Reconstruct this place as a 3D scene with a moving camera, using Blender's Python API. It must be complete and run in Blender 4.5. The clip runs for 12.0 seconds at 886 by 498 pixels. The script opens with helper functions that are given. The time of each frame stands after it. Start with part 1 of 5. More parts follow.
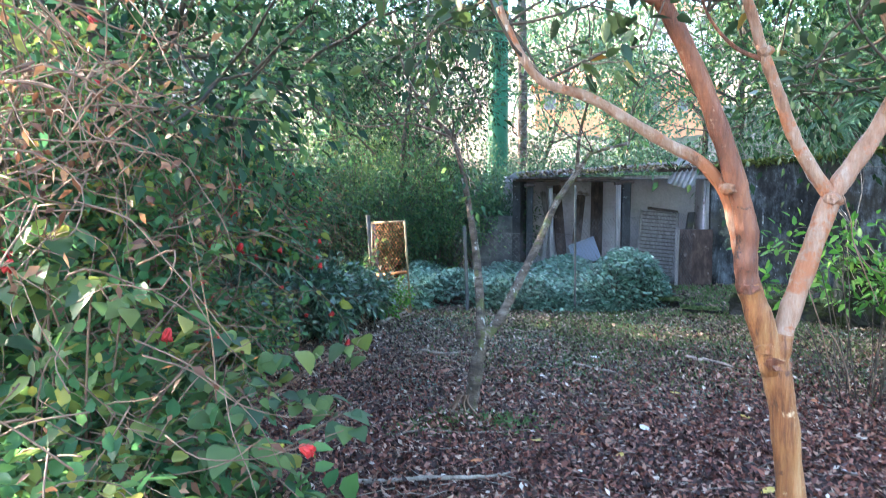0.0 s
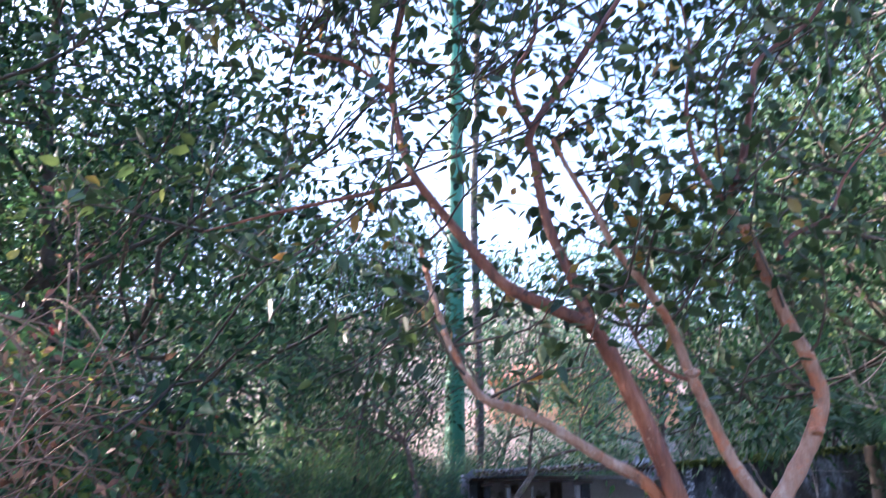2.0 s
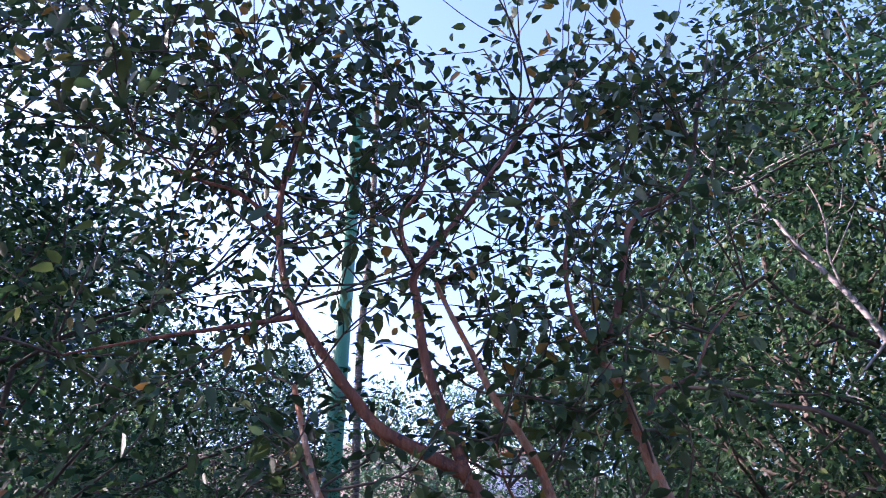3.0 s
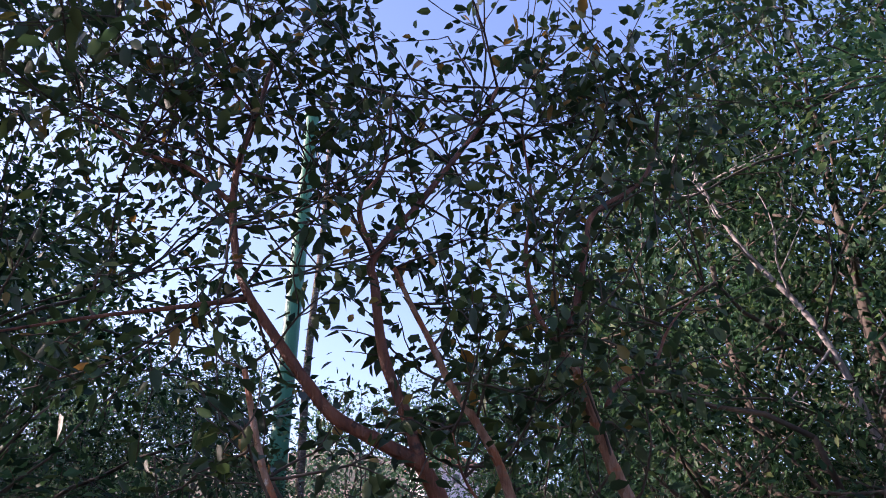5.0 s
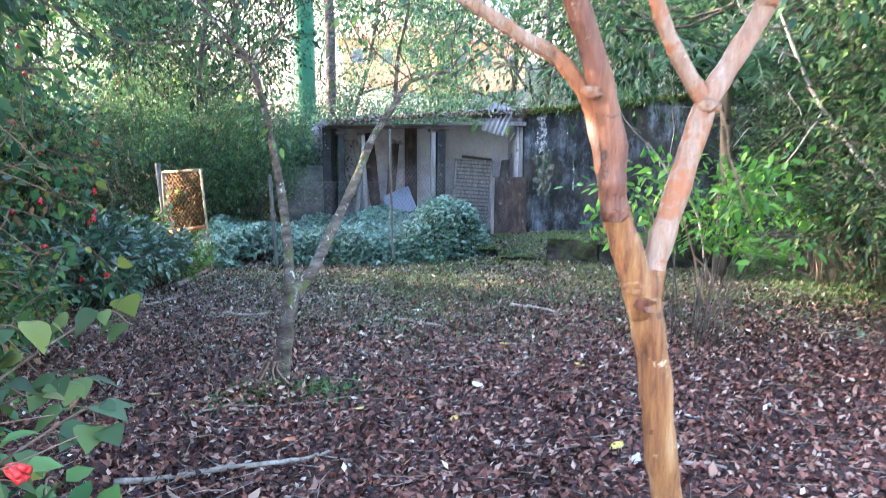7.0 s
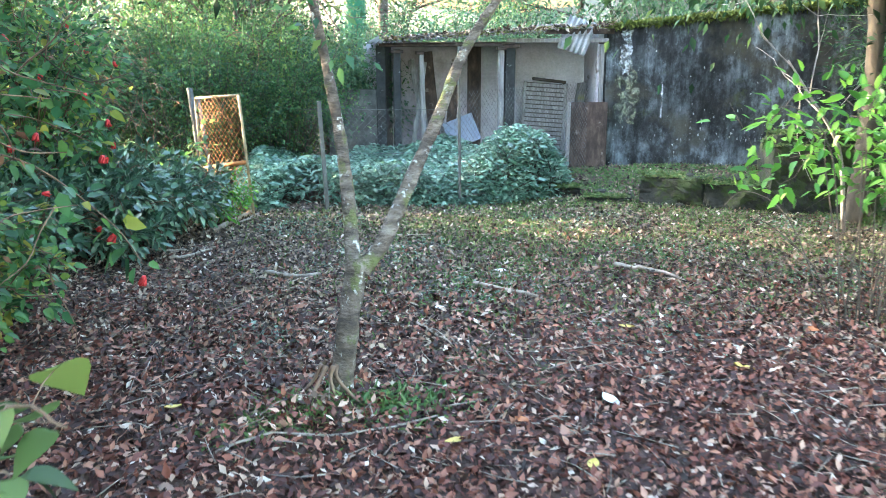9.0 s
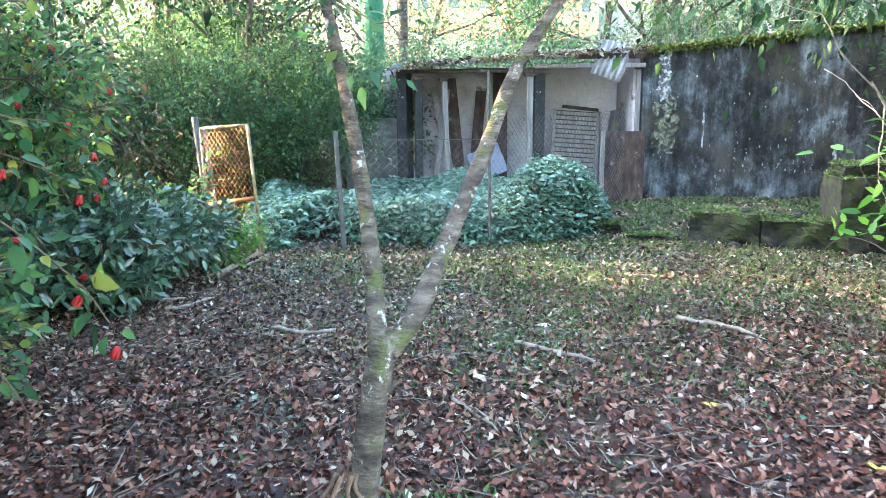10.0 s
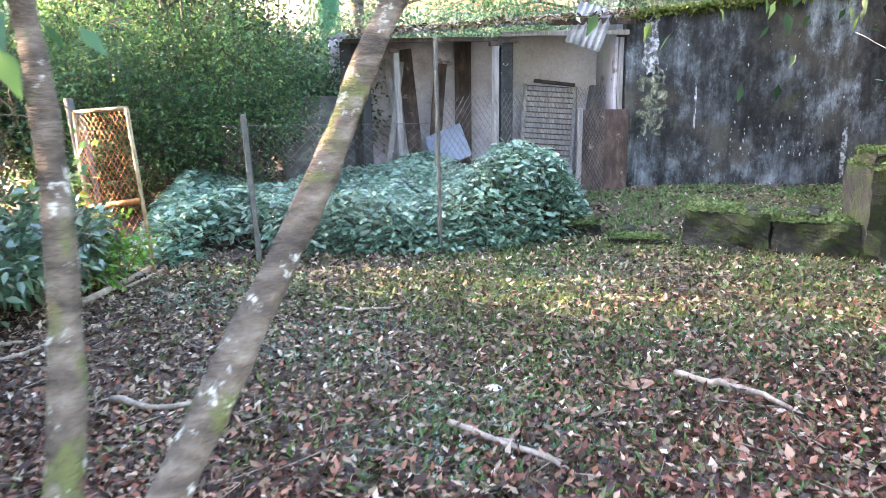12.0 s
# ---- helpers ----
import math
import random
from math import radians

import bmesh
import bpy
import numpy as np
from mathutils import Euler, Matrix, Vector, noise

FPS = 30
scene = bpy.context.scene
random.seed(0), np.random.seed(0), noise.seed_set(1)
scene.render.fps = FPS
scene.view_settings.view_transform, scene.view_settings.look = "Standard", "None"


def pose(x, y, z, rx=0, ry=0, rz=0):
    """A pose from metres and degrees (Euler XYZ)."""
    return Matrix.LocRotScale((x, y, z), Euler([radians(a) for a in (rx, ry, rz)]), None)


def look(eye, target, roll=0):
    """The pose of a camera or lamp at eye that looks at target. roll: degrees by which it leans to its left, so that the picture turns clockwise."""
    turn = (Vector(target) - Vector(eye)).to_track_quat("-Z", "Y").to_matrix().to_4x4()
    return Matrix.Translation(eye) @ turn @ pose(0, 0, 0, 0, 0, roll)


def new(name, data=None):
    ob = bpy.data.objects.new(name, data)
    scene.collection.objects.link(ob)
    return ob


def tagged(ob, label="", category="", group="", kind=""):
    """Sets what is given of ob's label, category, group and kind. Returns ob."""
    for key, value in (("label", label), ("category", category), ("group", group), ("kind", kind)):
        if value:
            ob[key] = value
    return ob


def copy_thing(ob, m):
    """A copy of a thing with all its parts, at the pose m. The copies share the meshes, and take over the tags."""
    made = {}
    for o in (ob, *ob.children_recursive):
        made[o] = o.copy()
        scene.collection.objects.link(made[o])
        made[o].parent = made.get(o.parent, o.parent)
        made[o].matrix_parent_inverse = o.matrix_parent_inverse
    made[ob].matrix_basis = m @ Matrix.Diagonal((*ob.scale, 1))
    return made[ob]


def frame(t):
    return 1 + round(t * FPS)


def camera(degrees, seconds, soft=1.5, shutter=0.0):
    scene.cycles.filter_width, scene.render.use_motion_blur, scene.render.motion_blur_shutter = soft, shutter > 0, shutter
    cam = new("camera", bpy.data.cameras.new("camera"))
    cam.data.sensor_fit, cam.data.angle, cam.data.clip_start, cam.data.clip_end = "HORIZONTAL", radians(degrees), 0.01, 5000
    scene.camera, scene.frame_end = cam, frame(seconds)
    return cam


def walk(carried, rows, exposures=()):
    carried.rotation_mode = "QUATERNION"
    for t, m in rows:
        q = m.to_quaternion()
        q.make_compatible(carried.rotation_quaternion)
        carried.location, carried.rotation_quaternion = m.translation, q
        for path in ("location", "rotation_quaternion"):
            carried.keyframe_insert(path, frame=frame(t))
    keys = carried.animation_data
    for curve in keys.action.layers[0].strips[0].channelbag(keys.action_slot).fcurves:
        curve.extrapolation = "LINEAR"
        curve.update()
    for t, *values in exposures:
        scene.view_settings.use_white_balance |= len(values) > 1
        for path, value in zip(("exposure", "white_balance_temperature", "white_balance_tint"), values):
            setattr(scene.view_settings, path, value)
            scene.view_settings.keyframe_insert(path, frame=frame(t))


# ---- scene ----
cam = camera(58.7, 12.0, soft=0.7, shutter=0.4)
METRES, EYE, TILT, LEAN, TURN = 5.0, 1.5, -5.5, 0.0, 0.0
ROWS = [
    (0.0, 0.0, 0.0, 0.0, -0.0, 0.0, -0.0),
    (0.5, 0.0024, -0.0055, 0.0073, 1.22, 3.57, 0.05),
    (1.0, 0.0045, -0.0115, 0.0135, 1.41, 8.91, 0.07),
    (1.5, 0.007, -0.0167, 0.0152, 0.28, 14.9, 0.04),
    (2.0, 0.0108, -0.0229, 0.0167, -2.96, 20.91, -0.02),
    (2.5, 0.0152, -0.0218, 0.0197, -8.4, 26.46, 0.11),
    (3.0, 0.0184, -0.0207, 0.0211, -11.68, 30.8, 0.26),
    (5.0, 0.0162, 0.0054, 0.0111, -15.5, 31.48, 0.84),
    (5.5, 0.0088, 0.0275, 0.0053, -15.39, 21.94, 1.18),
    (6.0, 0.0022, 0.0576, -0.0043, -14.7, 12.02, 1.29),
    (6.5, 0.0055, 0.0922, -0.0143, -14.06, 3.51, 1.33),
    (7.0, 0.0117, 0.1516, -0.022, -13.64, -3.21, 1.24),
    (9.0, 0.0106, 0.4408, -0.0023, -10.38, -8.66, 1.16),
    (9.5, 0.006, 0.5284, 0.0025, -9.81, -7.05, 1.22),
    (10.0, 0.0167, 0.6099, 0.0031, -9.22, -6.52, 1.36),
    (10.5, 0.032, 0.6824, 0.0038, -8.72, -6.79, 1.42),
    (11.0, 0.0558, 0.7498, 0.011, -8.95, -7.84, 1.72),
    (11.5, 0.1032, 0.821, 0.0183, -9.61, -8.49, 1.83),
    (12.0, 0.1364, 0.8974, 0.0238, -10.53, -8.37, 1.78),
]
EXPOSURES = [(0.0, 4.2, 5700, 14), (0.7, 4.05, 5500, 20), (1.5, 3.6, 5300, 29), (2.5, 2.4, 5300, 38), (3.2, 1.95, 5200, 42), (5.0, 1.4, 5600, 40), (5.5, 1.85, 5500, 36), (6.1, 3.25, 5400, 30), (6.8, 4.4, 5750, 21), (7.2, 4.65, 5850, 17), (9.0, 5.0, 6400, 6), (10.0, 5.05, 6400, 10), (12.0, 5.1, 6900, 22)]
walk(cam, [(t, pose(0, 0, EYE, TILT, LEAN, TURN) @ pose(METRES * x, METRES * y, METRES * z, 90 + pitch, roll, yaw)) for t, x, y, z, yaw, pitch, roll in ROWS], EXPOSURES)

# ---- world and sun ----
SUN_AZ, SUN_EL = -68.0, 18.0          # azimuth from +y towards +x, elevation
world = bpy.data.worlds.new("sky")
scene.world = world
world.use_nodes = True
wn = world.node_tree
bg = wn.nodes["Background"]
sky = wn.nodes.new("ShaderNodeTexSky")
sky.sky_type = "NISHITA"
sky.sun_disc = False
sky.sun_elevation, sky.sun_rotation = radians(SUN_EL), radians(SUN_AZ)
sky.air_density, sky.dust_density = 1.0, 2.0
wn.links.new(sky.outputs[0], bg.inputs[0])
bg.inputs[1].default_value = 0.15
sun = new("sun", bpy.data.lights.new("sun", "SUN"))
sun.data.energy, sun.data.angle, sun.data.color = 5.0, radians(0.6), (1.0, 0.80, 0.55)
sa, se = radians(SUN_AZ), radians(SUN_EL)
sun.matrix_world = look((0, 0, 20), (-math.sin(sa) * math.cos(se), -math.cos(sa) * math.cos(se), 20 - math.sin(se)))


# ---- materials ----
def material(name):
    m = bpy.data.materials.new(name)
    m.use_nodes = True
    return m, m.node_tree, m.node_tree.nodes["Principled BSDF"]


def ramp(nt, fac, stops):
    r = nt.nodes.new("ShaderNodeValToRGB")
    el = r.color_ramp.elements
    while len(el) < len(stops):
        el.new(0.5)
    for e, (p, c) in zip(el, stops):
        e.position, e.color = p, (*c, 1)
    nt.links.new(fac, r.inputs[0])
    return r.outputs[0]


def noise_tex(nt, scale, detail=6.0, rough=0.6, stretch=None):
    n = nt.nodes.new("ShaderNodeTexNoise")
    n.inputs["Scale"].default_value, n.inputs["Detail"].default_value, n.inputs["Roughness"].default_value = scale, detail, rough
    tc = nt.nodes.new("ShaderNodeTexCoord")
    if stretch:
        mp = nt.nodes.new("ShaderNodeMapping")
        mp.inputs["Scale"].default_value = stretch
        nt.links.new(tc.outputs["Object"], mp.inputs[0])
        nt.links.new(mp.outputs[0], n.inputs["Vector"])
    else:
        nt.links.new(tc.outputs["Object"], n.inputs["Vector"])
    return n.outputs[0]


def mix(nt, fac, a, b, mode="MIX"):
    x = nt.nodes.new("ShaderNodeMix")
    x.data_type, x.blend_type = "RGBA", mode
    for sock, v in ((x.inputs[0], fac), (x.inputs[6], a), (x.inputs[7], b)):
        if hasattr(v, "links"):
            nt.links.new(v, sock)
        else:
            sock.default_value = v if isinstance(v, float) else (*v, 1)
    return x.outputs[2]


def bump(nt, bsdf, height, strength=0.5, dist=0.01):
    b = nt.nodes.new("ShaderNodeBump")
    b.inputs["Strength"].default_value, b.inputs["Distance"].default_value = strength, dist
    nt.links.new(height, b.inputs["Height"])
    nt.links.new(b.outputs[0], bsdf.inputs["Normal"])


def surface(name, stops, scale=6.0, rough=0.8, metal=0.0, fine=60.0, relief=0.4, depth=0.006, stretch=None, spots=None):
    """Two scales of variation with relief; spots: (colour, scale, threshold) for lichen, moss or paint flakes."""
    m, nt, b = material(name)
    col = ramp(nt, noise_tex(nt, scale, 8, 0.65, stretch), stops)
    f = noise_tex(nt, fine, 4, 0.6, stretch)
    col = mix(nt, 0.35, col, ramp(nt, f, [(0.3, (0.35, 0.35, 0.35)), (0.7, (1, 1, 1))]), "MULTIPLY")
    for c, s, th in spots or ():
        k = ramp(nt, noise_tex(nt, s, 6, 0.7), [(th, (0, 0, 0)), (th + 0.06, (1, 1, 1))])
        col = mix(nt, k, col, c)
    nt.links.new(col, b.inputs["Base Color"])
    b.inputs["Roughness"].default_value, b.inputs["Metallic"].default_value = rough, metal
    bump(nt, b, f, relief, depth)
    return m


def leaf_material(name, stops, through_light=0.35, rough=0.45, gloss=0.5):
    """Foliage: each leaf takes its own tone; light also passes through the blade."""
    m, nt, b = material(name)
    g = nt.nodes.new("ShaderNodeNewGeometry")
    col = ramp(nt, g.outputs["Random Per Island"], stops)
    col = mix(nt, 0.5, col, ramp(nt, noise_tex(nt, 1.3, 4), [(0.3, (0.5, 0.5, 0.5)), (0.7, (1, 1, 1))]), "MULTIPLY")
    nt.links.new(col, b.inputs["Base Color"])
    b.inputs["Roughness"].default_value = rough
    b.inputs["Specular IOR Level"].default_value = gloss
    t = nt.nodes.new("ShaderNodeBsdfTranslucent")
    nt.links.new(col, t.inputs[0])
    x = nt.nodes.new("ShaderNodeMixShader")
    x.inputs[0].default_value = through_light
    nt.links.new(b.outputs[0], x.inputs[1])
    nt.links.new(t.outputs[0], x.inputs[2])
    nt.links.new(x.outputs[0], nt.nodes["Material Output"].inputs[0])
    return m


M_GUAVA = surface("guava_bark", [(0.32, (0.075, 0.024, 0.011)), (0.44, (0.25, 0.095, 0.032)), (0.56, (0.36, 0.165, 0.058)), (0.70, (0.50, 0.29, 0.14))], 11, 0.5, fine=48, relief=1.0, depth=0.014, stretch=(2.6, 2.6, 0.16),
                  spots=[((0.60, 0.44, 0.28), 8, 0.62), ((0.10, 0.035, 0.018), 13, 0.63)])
M_REDGUAVA = surface("red_guava_bark", [(0.30, (0.055, 0.018, 0.010)), (0.46, (0.14, 0.045, 0.022)), (0.62, (0.24, 0.090, 0.042)), (0.80, (0.33, 0.17, 0.10))], 8, 0.5, fine=50, relief=0.9, depth=0.012, stretch=(1.8, 1.8, 0.3),
                     spots=[((0.035, 0.014, 0.010), 11, 0.60), ((0.36, 0.23, 0.15), 8, 0.65)])
M_PALEGUAVA = surface("pale_guava_bark", [(0.30, (0.11, 0.045, 0.025)), (0.45, (0.27, 0.135, 0.075)), (0.60, (0.36, 0.235, 0.165)), (0.75, (0.46, 0.36, 0.29))], 8, 0.6, fine=45, relief=0.9, depth=0.013, stretch=(1.8, 1.8, 0.4), spots=[((0.58, 0.53, 0.48), 9, 0.65), ((0.30, 0.11, 0.045), 6, 0.52), ((0.10, 0.045, 0.028), 16, 0.66)])
M_GREYBARK = surface("lichen_bark", [(0.3, (0.028, 0.020, 0.015)), (0.46, (0.085, 0.062, 0.046)), (0.60, (0.17, 0.135, 0.105)), (0.8, (0.30, 0.26, 0.22))], 13, 0.9, fine=60, relief=1.0, depth=0.018, stretch=(0.6, 0.6, 1.7),
                     spots=[((0.085, 0.095, 0.028), 4.5, 0.55), ((0.46, 0.45, 0.41), 13, 0.59), ((0.07, 0.03, 0.02), 9, 0.64)])
# Also colours the shade sheet behind the shutter's slats.
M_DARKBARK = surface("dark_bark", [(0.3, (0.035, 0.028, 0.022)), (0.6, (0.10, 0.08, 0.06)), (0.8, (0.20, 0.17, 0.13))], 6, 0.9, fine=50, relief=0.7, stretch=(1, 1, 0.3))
M_TWIG = surface("dry_twig", [(0.3, (0.09, 0.05, 0.032)), (0.7, (0.24, 0.155, 0.10))], 12, 0.85)
M_STICK = surface("bleached_stick", [(0.3, (0.13, 0.095, 0.07)), (0.7, (0.37, 0.31, 0.255))], 15, 0.85, stretch=(1, 1, 0.3))
M_HIB = leaf_material("hibiscus_leaf", [(0.0, (0.035, 0.11, 0.045)), (0.5, (0.085, 0.21, 0.07)), (0.85, (0.17, 0.31, 0.075)), (0.97, (0.34, 0.32, 0.06))], 0.5)
M_MALLOW = leaf_material("mallow_leaf", [(0.0, (0.022, 0.055, 0.020)), (0.4, (0.065, 0.125, 0.036)), (0.75, (0.14, 0.20, 0.048)), (0.93, (0.27, 0.26, 0.055)), (1.0, (0.30, 0.17, 0.06))], 0.45, 0.5)
# Pale tones raised above plain leaf colour to include the sky's sheen.
M_IVY = leaf_material("glossy_leaf", [(0.0, (0.04, 0.11, 0.07)), (0.5, (0.13, 0.27, 0.18)), (1.0, (0.34, 0.48, 0.36))], 0.35, 0.34, 1.0)
M_DARKGLOSS = leaf_material("dark_glossy_leaf", [(0.0, (0.022, 0.065, 0.038)), (0.6, (0.065, 0.15, 0.085)), (1.0, (0.17, 0.27, 0.15))], 0.3, 0.28, 1.0)
M_GUAVALEAF = leaf_material("guava_leaf", [(0.0, (0.022, 0.05, 0.022)), (0.6, (0.05, 0.10, 0.035)), (0.95, (0.10, 0.15, 0.04)), (0.985, (0.36, 0.20, 0.04))], 0.35)
M_WOODS = leaf_material("forest_leaf", [(0.0, (0.025, 0.08, 0.038)), (0.45, (0.06, 0.16, 0.06)), (0.85, (0.12, 0.23, 0.07)), (1.0, (0.22, 0.28, 0.07))], 0.5)
M_PALE = leaf_material("pale_forest_leaf", [(0.0, (0.035, 0.10, 0.06)), (0.5, (0.07, 0.17, 0.085)), (1.0, (0.15, 0.24, 0.10))], 0.4)
M_WEED = leaf_material("weed_leaf", [(0.0, (0.05, 0.11, 0.03)), (0.6, (0.10, 0.20, 0.055)), (1.0, (0.20, 0.29, 0.09))], 0.35, 0.6)
M_LIME = leaf_material("lime_leaf", [(0.0, (0.05, 0.16, 0.025)), (0.6, (0.10, 0.28, 0.035)), (1.0, (0.21, 0.40, 0.055))], 0.5)
M_GRASS = leaf_material("short_grass", [(0.0, (0.05, 0.10, 0.025)), (0.6, (0.11, 0.18, 0.05)), (1.0, (0.23, 0.23, 0.09))], 0.3, 0.6)
M_MOSSLEAF = leaf_material("moss_tuft_leaf", [(0.0, (0.05, 0.07, 0.012)), (0.6, (0.115, 0.15, 0.026)), (1.0, (0.22, 0.25, 0.055))], 0.3, 0.8)
M_DULL = leaf_material("dull_fallen_leaf", [(0.0, (0.016, 0.011, 0.008)), (0.4, (0.060, 0.040, 0.027)), (0.7, (0.18, 0.115, 0.072)), (0.94, (0.37, 0.28, 0.20)), (1.0, (0.60, 0.52, 0.43))], 0.08, 0.6, 0.35)
M_LITTER = leaf_material("fallen_leaf", [(0.0, (0.016, 0.007, 0.006)), (0.38, (0.066, 0.020, 0.015)), (0.64, (0.195, 0.062, 0.040)), (0.84, (0.35, 0.155, 0.10)), (0.975, (0.46, 0.32, 0.24)), (1.0, (0.68, 0.59, 0.50))], 0.08, 0.6, 0.35)
M_RED = surface("red_petal", [(0.3, (0.42, 0.010, 0.014)), (0.7, (0.60, 0.03, 0.025))], 20, 0.5)
M_SOIL = surface("litter_soil", [(0.3, (0.03, 0.015, 0.011)), (0.5, (0.065, 0.032, 0.023)), (0.7, (0.12, 0.07, 0.05))], 2.5, 0.95, fine=45, relief=0.9, depth=0.02,
                 spots=[((0.07, 0.10, 0.035), 0.9, 0.60)])


def wall_material():
    """Old render: black damp streaks, blue-grey lime, white runs, brown and moss towards the foot as grown patches."""
    m, nt, b = material("stained_render")
    col = ramp(nt, noise_tex(nt, 2.6, 12, 0.78, (1, 1, 0.6)), [(0.36, (0.012, 0.012, 0.013)), (0.48, (0.07, 0.072, 0.076)), (0.56, (0.235, 0.265, 0.29)), (0.70, (0.53, 0.58, 0.63))])
    streak = ramp(nt, noise_tex(nt, 6.0, 8, 0.7, (1, 1, 0.10)), [(0.40, (0.06, 0.06, 0.058)), (0.60, (1, 1, 1))])
    col = mix(nt, 0.7, col, streak, "MULTIPLY")
    col = mix(nt, 0.85, col, ramp(nt, noise_tex(nt, 0.9, 7, 0.65), [(0.42, (0.14, 0.13, 0.12)), (0.62, (1, 1, 1))]), "MULTIPLY")
    k = ramp(nt, noise_tex(nt, 1.3, 8, 0.65), [(0.50, (0, 0, 0)), (0.64, (0.85, 0.85, 0.85))])
    col = mix(nt, k, col, (0.058, 0.050, 0.034))
    k = ramp(nt, noise_tex(nt, 1.7, 8, 0.7), [(0.60, (0, 0, 0)), (0.70, (0.7, 0.7, 0.7))])
    col = mix(nt, k, col, (0.06, 0.07, 0.02))
    k = ramp(nt, noise_tex(nt, 26, 3, 0.6, (1, 1, 0.5)), [(0.70, (0, 0, 0)), (0.74, (1, 1, 1))])
    col = mix(nt, k, col, (0.5, 0.5, 0.48))
    nt.links.new(col, b.inputs["Base Color"])
    b.inputs["Roughness"].default_value = 0.9
    bump(nt, b, noise_tex(nt, 40, 5), 0.5, 0.01)
    return m


M_WALL = wall_material()
M_PLASTER = surface("old_limewash", [(0.3, (0.36, 0.29, 0.29)), (0.5, (0.68, 0.62, 0.64)), (0.75, (0.82, 0.79, 0.82))], 1.4, 0.9, fine=30, relief=0.3, spots=[((0.20, 0.15, 0.13), 1.6, 0.62)])
M_BLACKPOST = surface("black_lichened_concrete", [(0.3, (0.012, 0.012, 0.012)), (0.6, (0.045, 0.045, 0.043)), (0.8, (0.12, 0.12, 0.115))], 6, 0.95, fine=70, relief=0.7, spots=[((0.55, 0.55, 0.53), 18, 0.64)])
M_CONCRETE = surface("weathered_concrete", [(0.3, (0.045, 0.045, 0.042)), (0.55, (0.12, 0.118, 0.108)), (0.75, (0.26, 0.255, 0.24))], 5, 0.9, fine=80, spots=[((0.55, 0.55, 0.54), 12, 0.66)])
M_MOSSBLOCK = surface("mossy_concrete", [(0.3, (0.010, 0.010, 0.008)), (0.6, (0.034, 0.032, 0.024)), (0.8, (0.11, 0.10, 0.08))], 6, 0.95, fine=50, relief=1.0, depth=0.02, spots=[((0.026, 0.038, 0.008), 3.4, 0.47), ((0.4, 0.4, 0.36), 24, 0.72)])
M_FIBRO = surface("weathered_sheet", [(0.3, (0.04, 0.038, 0.038)), (0.55, (0.11, 0.105, 0.10)), (0.8, (0.24, 0.23, 0.22))], 4, 0.95, fine=50, spots=[((0.10, 0.11, 0.03), 3, 0.55)])
M_PALESHEET = surface("pale_sheet", [(0.3, (0.13, 0.125, 0.12)), (0.7, (0.38, 0.37, 0.36))], 6, 0.8, fine=50)
M_WOOD = surface("rotten_board", [(0.3, (0.022, 0.015, 0.012)), (0.5, (0.070, 0.045, 0.035)), (0.7, (0.15, 0.105, 0.085))], 5, 0.9, fine=45, relief=0.8, stretch=(2.2, 2.2, 0.8), spots=[((0.24, 0.20, 0.18), 4, 0.60), ((0.03, 0.025, 0.02), 7, 0.62)])
M_PALEWOOD = surface("pale_post_wood", [(0.3, (0.14, 0.12, 0.11)), (0.6, (0.34, 0.31, 0.29)), (0.8, (0.50, 0.47, 0.45))], 6, 0.85, fine=40, stretch=(5, 5, 0.4))
M_BLUE = surface("grey_blue_panel", [(0.3, (0.20, 0.22, 0.28)), (0.7, (0.30, 0.33, 0.40))], 3, 0.6)
# Rust tones pushed towards orange to carry sunlight on the gate mesh.
M_RUST = surface("sunlit_rusty_wire", [(0.3, (0.20, 0.065, 0.02)), (0.6, (0.42, 0.165, 0.045)), (0.8, (0.52, 0.28, 0.10))], 9, 0.75)
M_GATE = surface("flaking_gate_paint", [(0.3, (0.15, 0.085, 0.04)), (0.55, (0.30, 0.235, 0.13)), (0.8, (0.44, 0.40, 0.29))], 14, 0.7)
M_WIRE = surface("grey_wire", [(0.3, (0.05, 0.05, 0.05)), (0.7, (0.16, 0.16, 0.16))], 9, 0.6, 0.4)
M_GREEN = surface("green_mast_paint", [(0.3, (0.012, 0.12, 0.055)), (0.7, (0.025, 0.20, 0.10))], 0.6, 0.5, relief=0.05)
M_HILL = surface("far_hillside", [(0.3, (0.05, 0.07, 0.03)), (0.48, (0.14, 0.12, 0.08)), (0.6, (0.26, 0.19, 0.15)), (0.75, (0.36, 0.28, 0.23))], 0.12, 1.0, fine=0.4)
M_DRYLEAF = leaf_material("dry_hanging_leaf", [(0.0, (0.055, 0.026, 0.016)), (0.5, (0.13, 0.062, 0.034)), (1.0, (0.28, 0.17, 0.09))], 0.3, 0.6, 0.3)
# Forest-leaf tones darkened to hold deep shade, for yard-edge thickets and slender trees.
M_SHADELEAF = leaf_material("shade_darkened_leaf", [(0.0, (0.008, 0.026, 0.012)), (0.5, (0.024, 0.068, 0.026)), (0.9, (0.055, 0.115, 0.042)), (1.0, (0.12, 0.18, 0.05))], 0.35, 0.55, 0.25)
M_FERN = leaf_material("fern_leaf", [(0.0, (0.03, 0.09, 0.05)), (1.0, (0.09, 0.20, 0.10))], 0.35)
M_HOUSE = surface("far_house_paint", [(0.3, (0.46, 0.20, 0.09)), (0.7, (0.56, 0.28, 0.13))], 0.3, 0.9)
